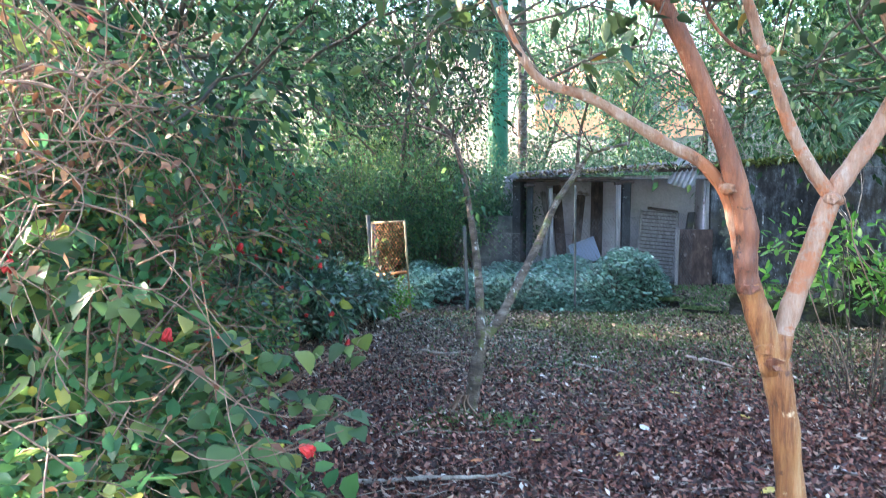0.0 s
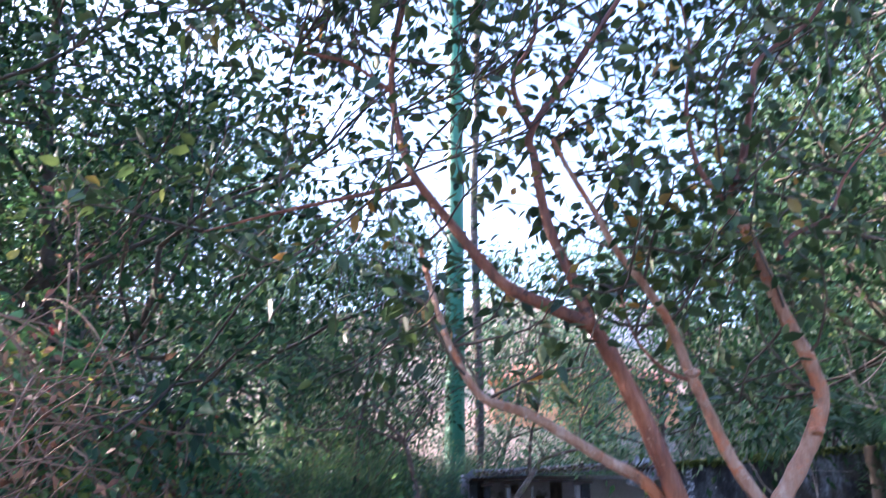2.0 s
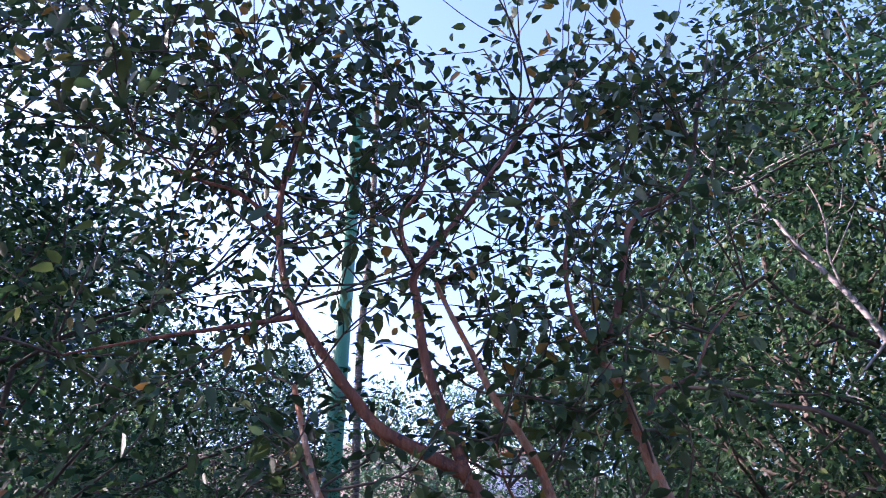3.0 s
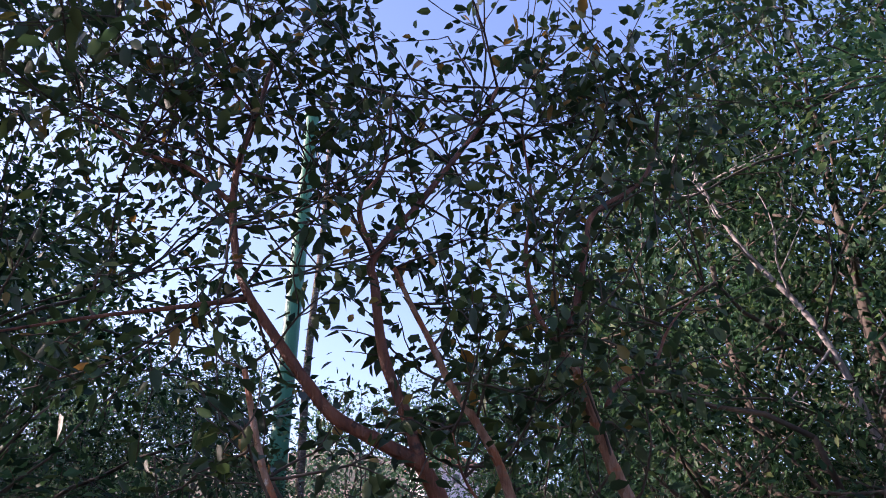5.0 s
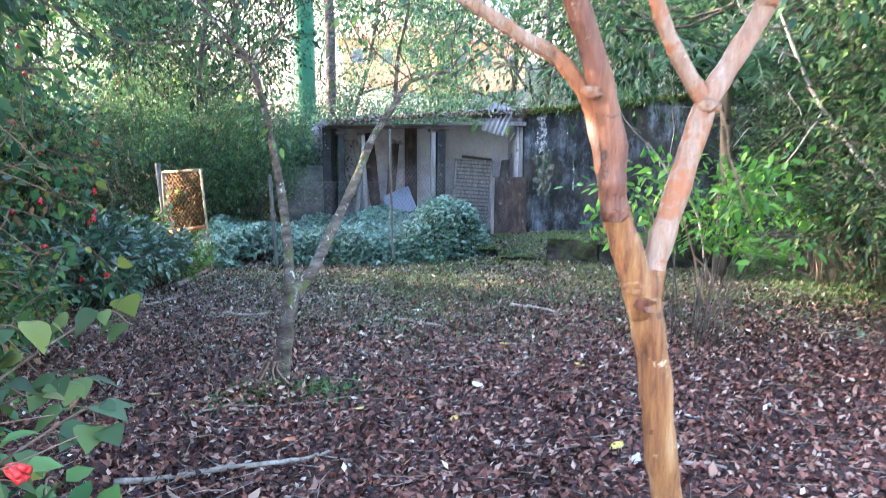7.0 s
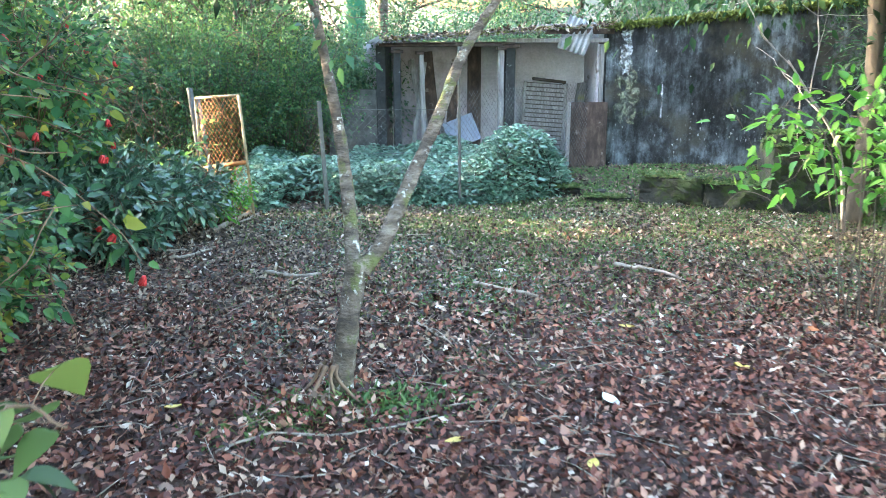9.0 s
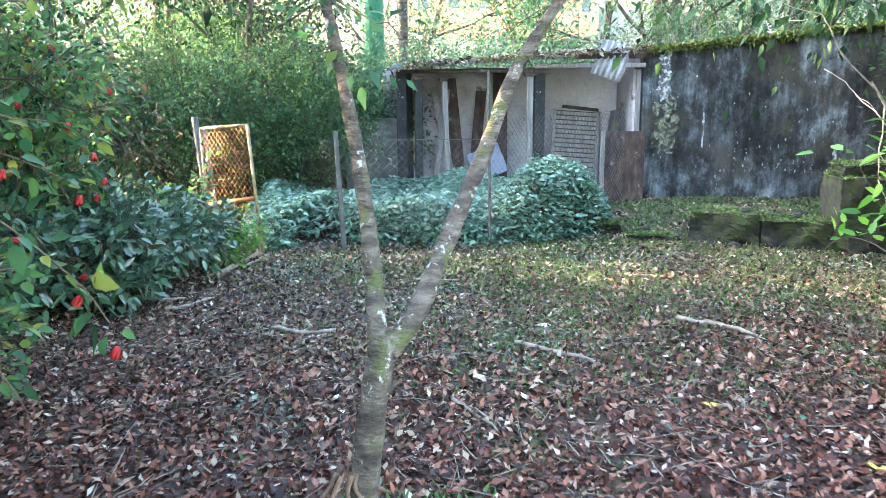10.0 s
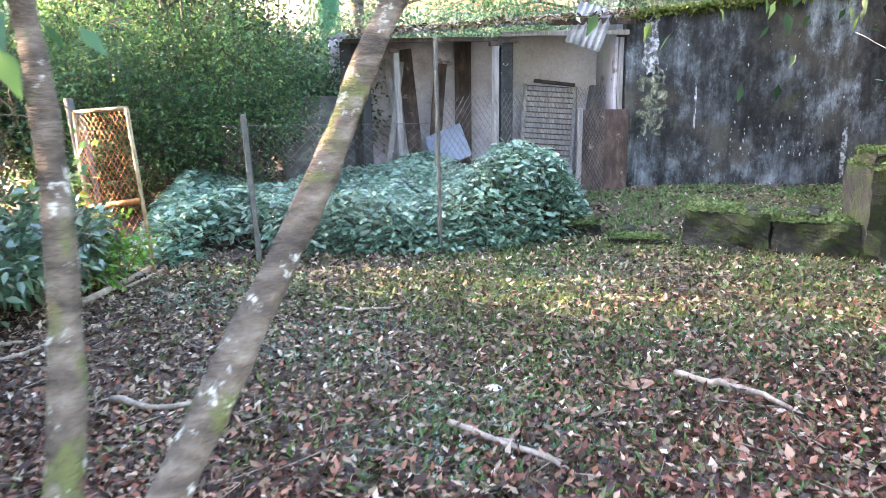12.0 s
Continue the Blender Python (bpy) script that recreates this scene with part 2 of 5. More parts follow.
M_TILE = surface("far_roof_tile", [(0.3, (0.36, 0.13, 0.07)), (0.7, (0.5, 0.2, 0.1))], 0.5, 0.9)

# ---- builders ----
rng = np.random.default_rng(7)


def gz(x, y):
    """Height of the ground: it falls gently from the start towards the shed, with a low bank by the wall."""
    x, y = np.asarray(x, float), np.asarray(y, float)
    z = -0.08 - 0.0395 * np.clip(y, -3, 9.0)
    z = z + 0.10 * np.exp(-((x - 4.6) / 1.6) ** 2 - ((y - 12.2) / 0.9) ** 2)
    z = z + 0.10 * np.exp(-((x - 0.05) / 0.35) ** 2 - ((y - 5.5) / 0.3) ** 2)
    return z + 0.015 * np.sin(1.7 * x + 0.6 * y) * np.cos(1.3 * y - 0.4 * x)


def mesh_from(name, verts, faces, mat, smooth=True):
    me = bpy.data.meshes.new(name)
    me.from_pydata(np.asarray(verts).tolist(), [], [tuple(f) for f in faces])
    me.materials.append(mat)
    if smooth:
        me.shade_smooth()
    return me


def part_mesh(name, me, parent=None, label=""):
    ob = new(name, me)
    if parent:
        ob.parent = parent
    return tagged(ob, label)


def part(name, bm, mat, parent=None, label=""):
    me = bpy.data.meshes.new(name)
    bm.to_mesh(me)
    bm.free()
    me.materials.append(mat)
    return part_mesh(name, me, parent, label)


def box(bm, size, m, bevel=0.006):
    """A box with rounded edges, size in metres, at pose m."""
    r = bmesh.ops.create_cube(bm, size=1.0)
    bmesh.ops.scale(bm, vec=size, verts=r["verts"])
    if bevel:
        es = list({e for v in r["verts"] for e in v.link_edges})
        g = bmesh.ops.bevel(bm, geom=es, offset=min(bevel, min(size) * 0.3), segments=1, affect="EDGES")
        vs = list({v for f in g["faces"] for v in f.verts} | {v for v in r["verts"] if v.is_valid})
    else:
        vs = r["verts"]
    bmesh.ops.transform(bm, matrix=m, verts=vs)
    return bm


def thing(name, at, label, category, group="", rz=0.0):
    ob = new(name)
    ob.empty_display_size = 0.1
    ob.matrix_basis = pose(at[0], at[1], at[2], 0, 0, rz)
    return tagged(ob, label, category, group)


def smooth_line(pts, step=3):
    p = np.asarray(pts, float)
    q = np.vstack([2 * p[0] - p[1], p, 2 * p[-1] - p[-2]])
    out = []
    for i in range(1, len(q) - 2):
        for t in np.linspace(0, 1, step, endpoint=False):
            a, b, c, d = q[i - 1], q[i], q[i + 1], q[i + 2]
            out.append(0.5 * (2 * b + (c - a) * t + (2 * a - 5 * b + 4 * c - d) * t * t + (3 * b - a - 3 * c + d) * t ** 3))
    out.append(p[-1])
    return np.array(out)


def tube(pts, r0, r1, sides=6, knobs=0.0, seed=0, flute=0.0):
    """A tapered tube along a line: verts, faces."""
    p = np.asarray(pts, float)
    n = len(p)
    tan = np.gradient(p, axis=0)
    tan /= np.linalg.norm(tan, axis=1)[:, None] + 1e-9
    ref = np.array([0.31, 0.95, 0.05])
    u = np.cross(tan, ref)
    u /= np.linalg.norm(u, axis=1)[:, None] + 1e-9
    v = np.cross(tan, u)
    rad = np.linspace(r0, r1, n)
    g = np.random.default_rng(seed)
    a = np.linspace(0, 2 * np.pi, sides, endpoint=False)
    rr = rad[:, None] * (1 + knobs * g.standard_normal((n, sides)) + flute * np.sin(3 * a[None, :] + np.linspace(0, 1.5, n)[:, None]) + 0.5 * flute * np.sin(np.linspace(0, n * 0.9, n))[:, None])
    ring = p[:, None] + rr[..., None] * (np.cos(a)[None, :, None] * u[:, None] + np.sin(a)[None, :, None] * v[:, None])
    faces = [(i * sides + j, i * sides + (j + 1) % sides, (i + 1) * sides + (j + 1) % sides, (i + 1) * sides + j) for i in range(n - 1) for j in range(sides)]
    faces += [tuple(range(sides))[::-1], tuple((n - 1) * sides + j for j in range(sides))]
    return ring.reshape(-1, 3), faces


def join(parts):
    vs, fs, k = [], [], 0
    for v, f in parts:
        vs.append(v)
        fs += [tuple(i + k for i in q) for q in f]
        k += len(v)
    return np.vstack(vs), fs


def leaves(name, pos, ways, size, wide, mat, g, fold=0.25, fine=False, droop=0.15):
    """One mesh of many folded leaf blades, at pos, growing along ways."""
    n = len(pos)
    d = ways / (np.linalg.norm(ways, axis=1)[:, None] + 1e-9)
    u = np.cross(d, g.standard_normal((n, 3)) * 0.55 + np.array([0, 0, 1.0]))
    u /= np.linalg.norm(u, axis=1)[:, None] + 1e-9
    w = np.cross(u, d)
    L = (np.ones(n) * size * g.uniform(0.6, 1.25, n))[:, None]
    W = L * wide * 0.5
    dn = np.array([0, 0, -1.0]) * L * droop
    if fine:
        rows = [pos, pos + 0.22 * L * d + 0.85 * W * u + fold * W * w, pos + 0.6 * L * d + 0.8 * W * u + fold * W * w + 0.4 * dn, pos + L * d + dn,
                pos + 0.6 * L * d - 0.8 * W * u + fold * W * w + 0.4 * dn, pos + 0.22 * L * d - 0.85 * W * u + fold * W * w]
        idx = [(0, 1, 2, 3), (0, 3, 4, 5)]
    else:
        rows = [pos, pos + 0.42 * L * d + W * u + fold * W * w, pos + L * d + dn, pos + 0.42 * L * d - W * u + fold * W * w]
        idx = [(0, 1, 2), (0, 2, 3)]
    k = len(rows)
    verts = np.stack(rows, 1).reshape(-1, 3)
    tri = np.array(idx)
    faces = (np.arange(n)[:, None, None] * k + tri[None]).reshape(-1, tri.shape[1])
    me = bpy.data.meshes.new(name)
    me.vertices.add(len(verts))
    me.vertices.foreach_set("co", verts.astype(np.float32).ravel())
    me.loops.add(faces.size)
    me.loops.foreach_set("vertex_index", faces.astype(np.int32).ravel())
    me.polygons.add(len(faces))
    me.polygons.foreach_set("loop_start", np.arange(0, faces.size, tri.shape[1], dtype=np.int32))
    me.update(calc_edges=True)
    me.materials.append(mat)
    return me


def unit(v):
    return v / (np.linalg.norm(v) + 1e-9)


def grow(g, base, way, length, radius, depth, spread, out, tips, up=0.25, kids=(2, 4), shrink=0.68):
    """Branching skeleton: fills out with tubes (pts, r0, r1) and tips with twig lines."""
    p, d, pts = np.array(base, float), unit(np.array(way, float)), [np.array(base, float)]
    n = 5
    for _ in range(n):
        d = unit(d + g.standard_normal(3) * 0.16 + np.array([0, 0, up * 0.25]))
        p = p + d * length / n
        pts.append(p.copy())
    out.append((np.array(pts), radius, radius * 0.55))
    if depth == 0:
        tips.append(np.array(pts))
        return
    for i in range(g.integers(kids[0], kids[1] + 1)):
        k = g.integers(2, n + 1) if i else n
        nd = unit(d + g.standard_normal(3) * spread + np.array([0, 0, up]))
        grow(g, pts[k], nd, length * shrink * g.uniform(0.8, 1.2), radius * 0.55, depth - 1, spread, out, tips, up, kids, shrink)


def leaf_cloud(g, tips, per, spread):
    """Leaf seats scattered about the twigs."""
    pos, way = [], []
    for t in tips:
        k = g.uniform(0, len(t) - 1.001, per)
        i = k.astype(int)
        c = t[i] + (t[i + 1] - t[i]) * (k - i)[:, None]
        o = g.standard_normal((per, 3))
        pos.append(c + o * spread)
        way.append(o + unit(t[-1] - t[0]) * 0.6 + np.array([0, 0, -0.15]))
    return np.vstack(pos), np.vstack(way)


def forest_tree(name, seed, height, trunk_r, clear, mat, bark, label, per=60, leaf=0.09, wide=0.5, depth=4, spread=0.75, cloud=0.22, lean=0.08):
    """A tree at the origin: trunk with its boughs, and a crown of leaves."""
    g = np.random.default_rng(seed)
    ob = thing(name, (0, 0, 0), label, "tree", "woodland trees")
    out, tips = [], []
    p = np.array([0, 0, -0.2])
    line = [p]
    way = unit(np.array([g.normal(0, lean), g.normal(0, lean), 1]))
    for i in range(8):
        way = unit(way + g.standard_normal(3) * 0.06 + np.array([0, 0, 0.1]))
        p = p + way * height * 0.85 / 8
        line.append(p)
    line = np.array(line)
    out.append((line, trunk_r, trunk_r * 0.3))
    for i in range(15):
        f = clear + (1 - clear) * (i / 14.0)
        k = min(int(f * 8), 7)
        a = i * 2.4 + g.uniform(0, 1)
        grow(g, line[k] + (line[k + 1] - line[k]) * (f * 8 - k), (math.cos(a), math.sin(a), 0.35 + 0.5 * f), height * (0.30 - 0.14 * f), trunk_r * (0.42 - 0.2 * f), depth - 2, spread, out, tips, 0.15)
    v, f = join([tube(q, a, b, 7 if a > 0.03 else 4, 0.05, i) for i, (q, a, b) in enumerate(out)])
    part_mesh("trunk", mesh_from("trunk", v, f, bark), ob)
    pos, ways = leaf_cloud(g, tips, per, cloud)
    part_mesh("crown", leaves("crown", pos, ways, leaf, wide, mat, g), ob)
    return ob


def bush(name, seed, height, radius, stems, mat, label, category="shrub", group="", per=26, leaf=0.07, wide=0.62, cloud=0.05, fine=True, arch=0.5, bark=M_TWIG, flowers=0, thick=0.009, floor=0.0, low=3):
    """Many stems from one foot that arch outwards, leaves all along them."""
    g = np.random.default_rng(seed)
    ob = thing(name, (0, 0, 0), label, category, group)
    tubes, tips = [], []
    for i in range(stems):
        a, r = g.uniform(0, 2 * np.pi), radius * math.sqrt(g.uniform(0.02, 1))
        h = height * g.uniform(0.35, 1.0) * (1 - 0.35 * (r / radius) ** 2)
        end = np.array([r * math.cos(a), r * math.sin(a), h])
        foot = end * np.array([0.25, 0.25, 0]) + np.array([0, 0, -0.03])
        mid = foot * 0.5 + end * 0.5 + np.array([0, 0, h * 0.28 * arch]) + g.standard_normal(3) * 0.08 * radius
        line = smooth_line([foot, mid, end, end + np.array([math.cos(a), math.sin(a), -arch]) * 0.18 * radius], 4)
        tubes.append(tube(line, thick, thick * 0.3, 4))
        tips.append(line[low:])
        if g.uniform() < 0.6:
            s = line[5]
            side = smooth_line([s, s + g.standard_normal(3) * 0.12 * radius, s + g.standard_normal(3) * np.array([0.35, 0.35, 0.2]) * radius], 3)
            tubes.append(tube(side, thick * 0.5, thick * 0.2, 4))
            tips.append(side)
    v, f = join(tubes)
    tagged(part_mesh("stem", mesh_from("stem", v, f, bark), ob), kind="stuff")
    pos, ways = leaf_cloud(g, tips, per, cloud)
    keep = pos[:, 2] > floor
    part_mesh("crown", leaves("crown", pos[keep], ways[keep], leaf, wide, mat, g, fine=fine), ob)
    for i in range(flowers):
        t = tips[g.integers(0, len(tips))]
        c = t[-1] + g.standard_normal(3) * 0.04
        fl = part_mesh("flower", FLOWER, ob, "drooping scarlet flower")
        fl.matrix_basis = pose(c[0], c[1], c[2], g.uniform(100, 220), g.uniform(-40, 40), g.uniform(0, 360))
    return ob


def flower_mesh():
    """A closed hanging bloom: five overlapping petals rolled into a bell, with a long style."""
    ps = []
    for i in range(5):
        a = i * 1.2566
        line = [(0.004 * math.cos(a), 0.004 * math.sin(a), 0), (0.011 * math.cos(a + 0.3), 0.011 * math.sin(a + 0.3), 0.018), (0.013 * math.cos(a + 0.6), 0.013 * math.sin(a + 0.6), 0.036), (0.017 * math.cos(a + 0.9), 0.017 * math.sin(a + 0.9), 0.050)]
        ps.append(tube(np.array(line), 0.007, 0.010, 5, 0.05, i))
    ps.append(tube(np.array([(0, 0, 0.0), (0, 0, 0.04), (0.002, 0, 0.068)]), 0.002, 0.0015, 4))
    v, f = join(ps)
    return mesh_from("flower", v, f, M_RED)


FLOWER = flower_mesh()


def place(ob, spots):
    """The first spot takes the thing itself, the others copies: x, y, turn, scale[, z]."""
    made = []
    for i, s in enumerate(spots):
        x, y, rz, k = s[:4]
        m = Matrix.LocRotScale((x, y, float(gz(x, y)) + (s[4] if len(s) > 4 else 0)), Euler((0, 0, radians(rz))), (k, k, k))
        if i == 0:
            first = (ob, m)
        else:
            made.append(copy_thing(ob, m))
    first[0].matrix_basis = first[1]
    return [ob] + made


# ---- ground ----
xs = np.concatenate([[-400, -150, -60, -30, -18], np.arange(-12, 14.01, 0.2), [20, 32, 60, 150, 400]])
ys = np.concatenate([[-400, -150, -50, -20, -10], np.arange(-4, 18.01, 0.2), [22, 30, 60, 150, 500]])
X, Y = np.meshgrid(xs, ys)
Z = gz(X, Y)
nx = len(xs)
tagged(part_mesh("ground", mesh_from("ground", np.stack([X, Y, Z], -1).reshape(-1, 3), [(j * nx + i, j * nx + i + 1, (j + 1) * nx + i + 1, (j + 1) * nx + i) for j in range(len(ys) - 1) for i in range(nx - 1)], M_SOIL)),
       "dark brown soil under leaf litter, sloping gently", "ground", kind="structure")

# ---- stained boundary wall ----
WY = lambda x: 13.6 - 0.2 * (x - 4.5)


def wall_strip(name, x0, x1, z0, z1a, z1b, thick, mat, label, n=24, rough=0.006):
    """An upright wall along the boundary line, with a slightly uneven face."""
    g = np.random.default_rng(3)
    vs, fs, rows = [], [], 10
    for i in range(n + 1):
        x = x0 + (x1 - x0) * i / n
        top = z1a + (z1b - z1a) * i / n + g.normal(0, 0.008)
        for j in range(rows + 1):
            vs.append((x, WY(x) + g.normal(0, rough), z0 + (top - z0) * j / rows))
        vs.append((x, WY(x) + thick, top))
        vs.append((x, WY(x) + thick, z0))
    k = rows + 3
    for i in range(n):
        for j in range(k):
            a, b = i * k + j, i * k + (j + 1) % k
            fs.append((a, a + k, b + k, b))
    fs += [tuple(range(k)), tuple(n * k + j for j in range(k))[::-1]]
    return tagged(part_mesh(name, mesh_from(name, vs, fs, mat, False)), label, "wall", kind="structure")


wall_strip("wall_north", 4.62, 12.0, -0.6, 1.62, 2.35, 0.18, M_WALL, "tall damp-stained rendered garden wall with white lime runs")


# ---- guava tree ----
def branch_tree(name, label, limbs, bark, base, k=0.83, knobs=0.028):
    ob = thing(name, base, label, "tree")
    o = np.array(base)
    for i, (nm, pts, r0, r1, lab) in enumerate(limbs):
        skin = M_PALEGUAVA if "pale" in lab else M_REDGUAVA if "dark red" in lab else bark
        line = smooth_line(np.array(pts) - o, 8)
        v, f = tube(line, r0 * k, r1 * k, 18, knobs, i, 0.10)
        part_mesh(nm, mesh_from(nm, v, f, skin), ob, lab)
    return ob


def flat(y, *xz):
    """Points x, z at the distance y, or x, z, dy."""
    return [(p[0], y + (p[2] if len(p) > 2 else 0), p[1]) for p in xz]


GY = 3.12
guava_limbs = [
    ("trunk", flat(GY, (1.50, -0.30), (1.47, -0.05), (1.425, 0.22), (1.39, 0.5), (1.345, 0.74), (1.36, 0.86)), 0.064, 0.066, "peeling orange-tan trunk"),
    ("limb", flat(GY, (1.345, 0.70), (1.27, 0.93), (1.222, 1.06)), 0.066, 0.056, "peeling orange-tan limb"),
    ("limb", flat(GY, (1.225, 1.03), (1.207, 1.14), (1.205, 1.29), (1.13, 1.55), (1.05, 1.76), (0.95, 1.98), (0.85, 2.16)), 0.056, 0.040, "smooth dark red-brown limb"),
    ("limb", flat(GY, (0.85, 2.16), (0.67, 2.24), (0.48, 2.33), (0.36, 2.46), (0.24, 2.61), (0.08, 2.83), (0.0, 3.10), (-0.02, 3.38), (0.03, 3.67), (0.07, 4.0)), 0.036, 0.012, "dark red-brown limb"),
    ("limb", flat(GY, (0.85, 2.14), (0.77, 2.36), (0.67, 2.60), (0.62, 2.9), (0.61, 3.04), (0.81, 3.35), (0.95, 3.58), (1.10, 3.83), (1.20, 4.09)), 0.032, 0.010, "dark red-brown limb"),
    ("limb", flat(GY, (0.61, 3.03), (0.53, 3.28), (0.64, 3.54), (0.65, 3.93)), 0.018, 0.006, "dark red-brown limb"),
    ("limb", flat(GY + 0.05, (1.30, 0.84), (1.21, 1.16), (1.17, 1.32), (1.13, 1.43), (1.03, 1.545), (0.89, 1.62), (0.74, 1.71), (0.58, 1.80), (0.40, 1.86), (0.32, 1.95), (0.25, 2.08), (0.20, 2.22), (0.12, 2.5)), 0.038, 0.014, "pale grey crooked limb"),
    ("limb", flat(GY, (1.345, 0.80), (1.39, 0.95), (1.45, 1.14), (1.53, 1.39), (1.60, 1.51), (1.70, 1.66), (1.765, 1.79), (1.79, 1.89), (1.75, 2.05), (1.68, 2.20), (1.61, 2.40), (1.55, 2.58), (1.46, 2.72)), 0.052, 0.026, "pale pinkish peeling limb"),
    ("limb", flat(GY, (1.46, 2.71), (1.56, 2.93), (1.63, 3.24), (1.69, 3.43), (1.96, 3.65), (2.08, 3.9), (2.15, 4.26)), 0.021, 0.008, "dark red-brown limb"),
    ("limb", flat(GY, (1.46, 2.72), (1.355, 2.88), (1.32, 3.15), (1.36, 3.45), (1.33, 3.8)), 0.018, 0.006, "dark red-brown limb"),
    ("limb", flat(GY, (1.67, 2.46), (1.74, 2.57), (1.92, 2.67), (2.03, 2.87), (2.25, 3.12)), 0.015, 0.005, "dark red-brown limb"),
    ("limb", flat(GY, (1.53, 1.41), (1.43, 1.55), (1.36, 1.68), (1.31, 1.81), (1.24, 1.98), (1.17, 2.18), (1.07, 2.35), (0.96, 2.50), (0.88, 2.66), (0.78, 2.84), (0.70, 3.0)), 0.034, 0.012, "pale limb with white lichen knots"),
    ("limb", flat(GY, (1.27, 1.93), (1.13, 1.99), (1.02, 2.12), (0.97, 2.3)), 0.012, 0.004, "dark red-brown limb"),
    ("limb", flat(GY, (0.09, 2.78), (-0.14, 2.72), (-0.46, 2.64), (-0.80, 2.54)), 0.015, 0.005, "dark red-brown limb"),
    ("limb", flat(GY, (-0.02, 3.21), (-0.22, 3.35), (-0.45, 3.41), (-0.7, 3.6)), 0.014, 0.005, "dark red-brown limb"),
    ("limb", flat(GY, (0.03, 3.67), (-0.25, 3.95), (-0.5, 4.3)), 0.010, 0.004, "dark red-brown limb"),
]
guava = branch_tree("guava_tree", "smooth orange-barked guava tree forking low over leaf litter", guava_limbs, M_GUAVA, (1.48, GY, float(gz(1.48, GY))))
gg = np.random.default_rng(21)
gtubes, gtips = [], []
ends = [(pts[k], r1) for _, pts, r0, r1, _ in guava_limbs[3:] for k in range(len(pts) // 2, len(pts)) if pts[k][2] > 1.8]
for c, r in ends:
    for _ in range(2 if c[2] < 2.7 else 6 if c[0] < 0.2 or c[2] > 3.6 else 2):
        grow(gg, c, gg.standard_normal(3) * np.array([1, 1, 0.7]) + np.array([0, 0.25, 0.5]), 0.42 if c[2] < 2.7 else 0.72, 0.007, 1, 0.8, gtubes, gtips, 0.1)
gtubes = [q for q in gtubes if q[0][:, 2].min() > 1.75]
gv, gf = join([tube(q, a, b, 4) for q, a, b in gtubes])
go = np.array(guava.matrix_basis.translation)
tagged(part_mesh("twig", mesh_from("twig", gv - go, gf, M_DARKBARK), guava, "dark fine twigs"), kind="stuff")
gp, gw = leaf_cloud(gg, gtips, 13, 0.036)
clear = gp[:, 2] > 1.78          # nothing hangs into the walkway
gp, gw = gp[clear], gw[clear]
part_mesh("crown", leaves("crown", gp - go, gw, 0.078, 0.58, M_GUAVALEAF, gg, fine=True), guava, "dark oval leaves, a few yellowed")

# ---- slim forked tree ----
CY = 5.55
slim_limbs = [
    ("trunk", flat(CY, (0.13, -0.45), (0.17, -0.3), (0.205, -0.18), (0.24, 0.09), (0.28, 0.30, 0.04), (0.29, 0.38, 0.06)), 0.056, 0.046, "lichen-spotted mossy trunk"),
    ("limb", flat(CY, (0.275, 0.33, 0.05), (0.275, 0.60, 0.26), (0.255, 0.88, 0.42), (0.215, 1.17, 0.55), (0.16, 1.48, 0.62), (0.075, 1.77, 0.62), (-0.10, 1.96, 0.62), (-0.28, 2.25, 0.62), (-0.40, 2.7, 0.6)), 0.036, 0.007, ""),
    ("limb", flat(CY, (0.30, 0.33, 0.04), (0.413, 0.444, 0.10), (0.578, 0.714, 0.28), (0.734, 0.975, 0.45), (0.874, 1.264, 0.55), (1.04, 1.50, 0.6), (1.09, 1.57, 0.6), (1.16, 1.655, 0.6), (1.44, 1.73, 0.6)), 0.040, 0.012, ""),
    ("limb", flat(CY, (0.075, 1.77, 0.62), (0.29, 2.0, 0.6), (0.11, 2.33, 0.6), (0.02, 2.7, 0.6)), 0.012, 0.005, ""),
    ("limb", flat(CY, (1.04, 1.50, 0.6), (1.06, 1.8, 0.6), (1.12, 2.15, 0.5), (1.1, 2.5, 0.5)), 0.016, 0.005, ""),
    ("limb", flat(CY, (0.075, 1.77, 0.62), (-0.25, 1.88, 0.6), (-0.6, 1.86, 0.6), (-0.95, 1.95, 0.6)), 0.012, 0.004, ""),
]
slim = branch_tree("slim_tree", "thin grey forked tree with lichen and exposed roots", slim_limbs, M_GREYBARK, (0.13, CY, float(gz(0.13, CY))), 0.97, 0.05)
so = np.array(slim.matrix_basis.translation)
sg = np.random.default_rng(31)
for i in range(7):
    a = -2.9 + i * 0.8 + sg.uniform(-0.2, 0.2)
    L = sg.uniform(0.14, 0.34)
    pts = [(0.04 * math.cos(a) + 0.02, 0.04 * math.sin(a), 0.13), (0.35 * L * math.cos(a), 0.35 * L * math.sin(a), 0.07), (L * math.cos(a), L * math.sin(a), -0.02), (1.25 * L * math.cos(a + 0.2), 1.25 * L * math.sin(a + 0.2), -0.07)]
    v, f = tube(smooth_line(pts, 3), 0.012, 0.004, 5, 0.1, i)
    part_mesh("root", mesh_from("root", v, f, M_TWIG), slim, "bare thin root")
stubes, stips = [], []
for _, pts, r0, r1, _ in slim_limbs[1:]:
    for k in range(len(pts) // 2, len(pts)):
        if pts[k][2] > 1.65:
            for _ in range(2):
                grow(sg, pts[k], sg.standard_normal(3) + np.array([-0.2, 0.5, 0.7]), 0.55, 0.006, 1, 0.8, stubes, stips, 0.1)
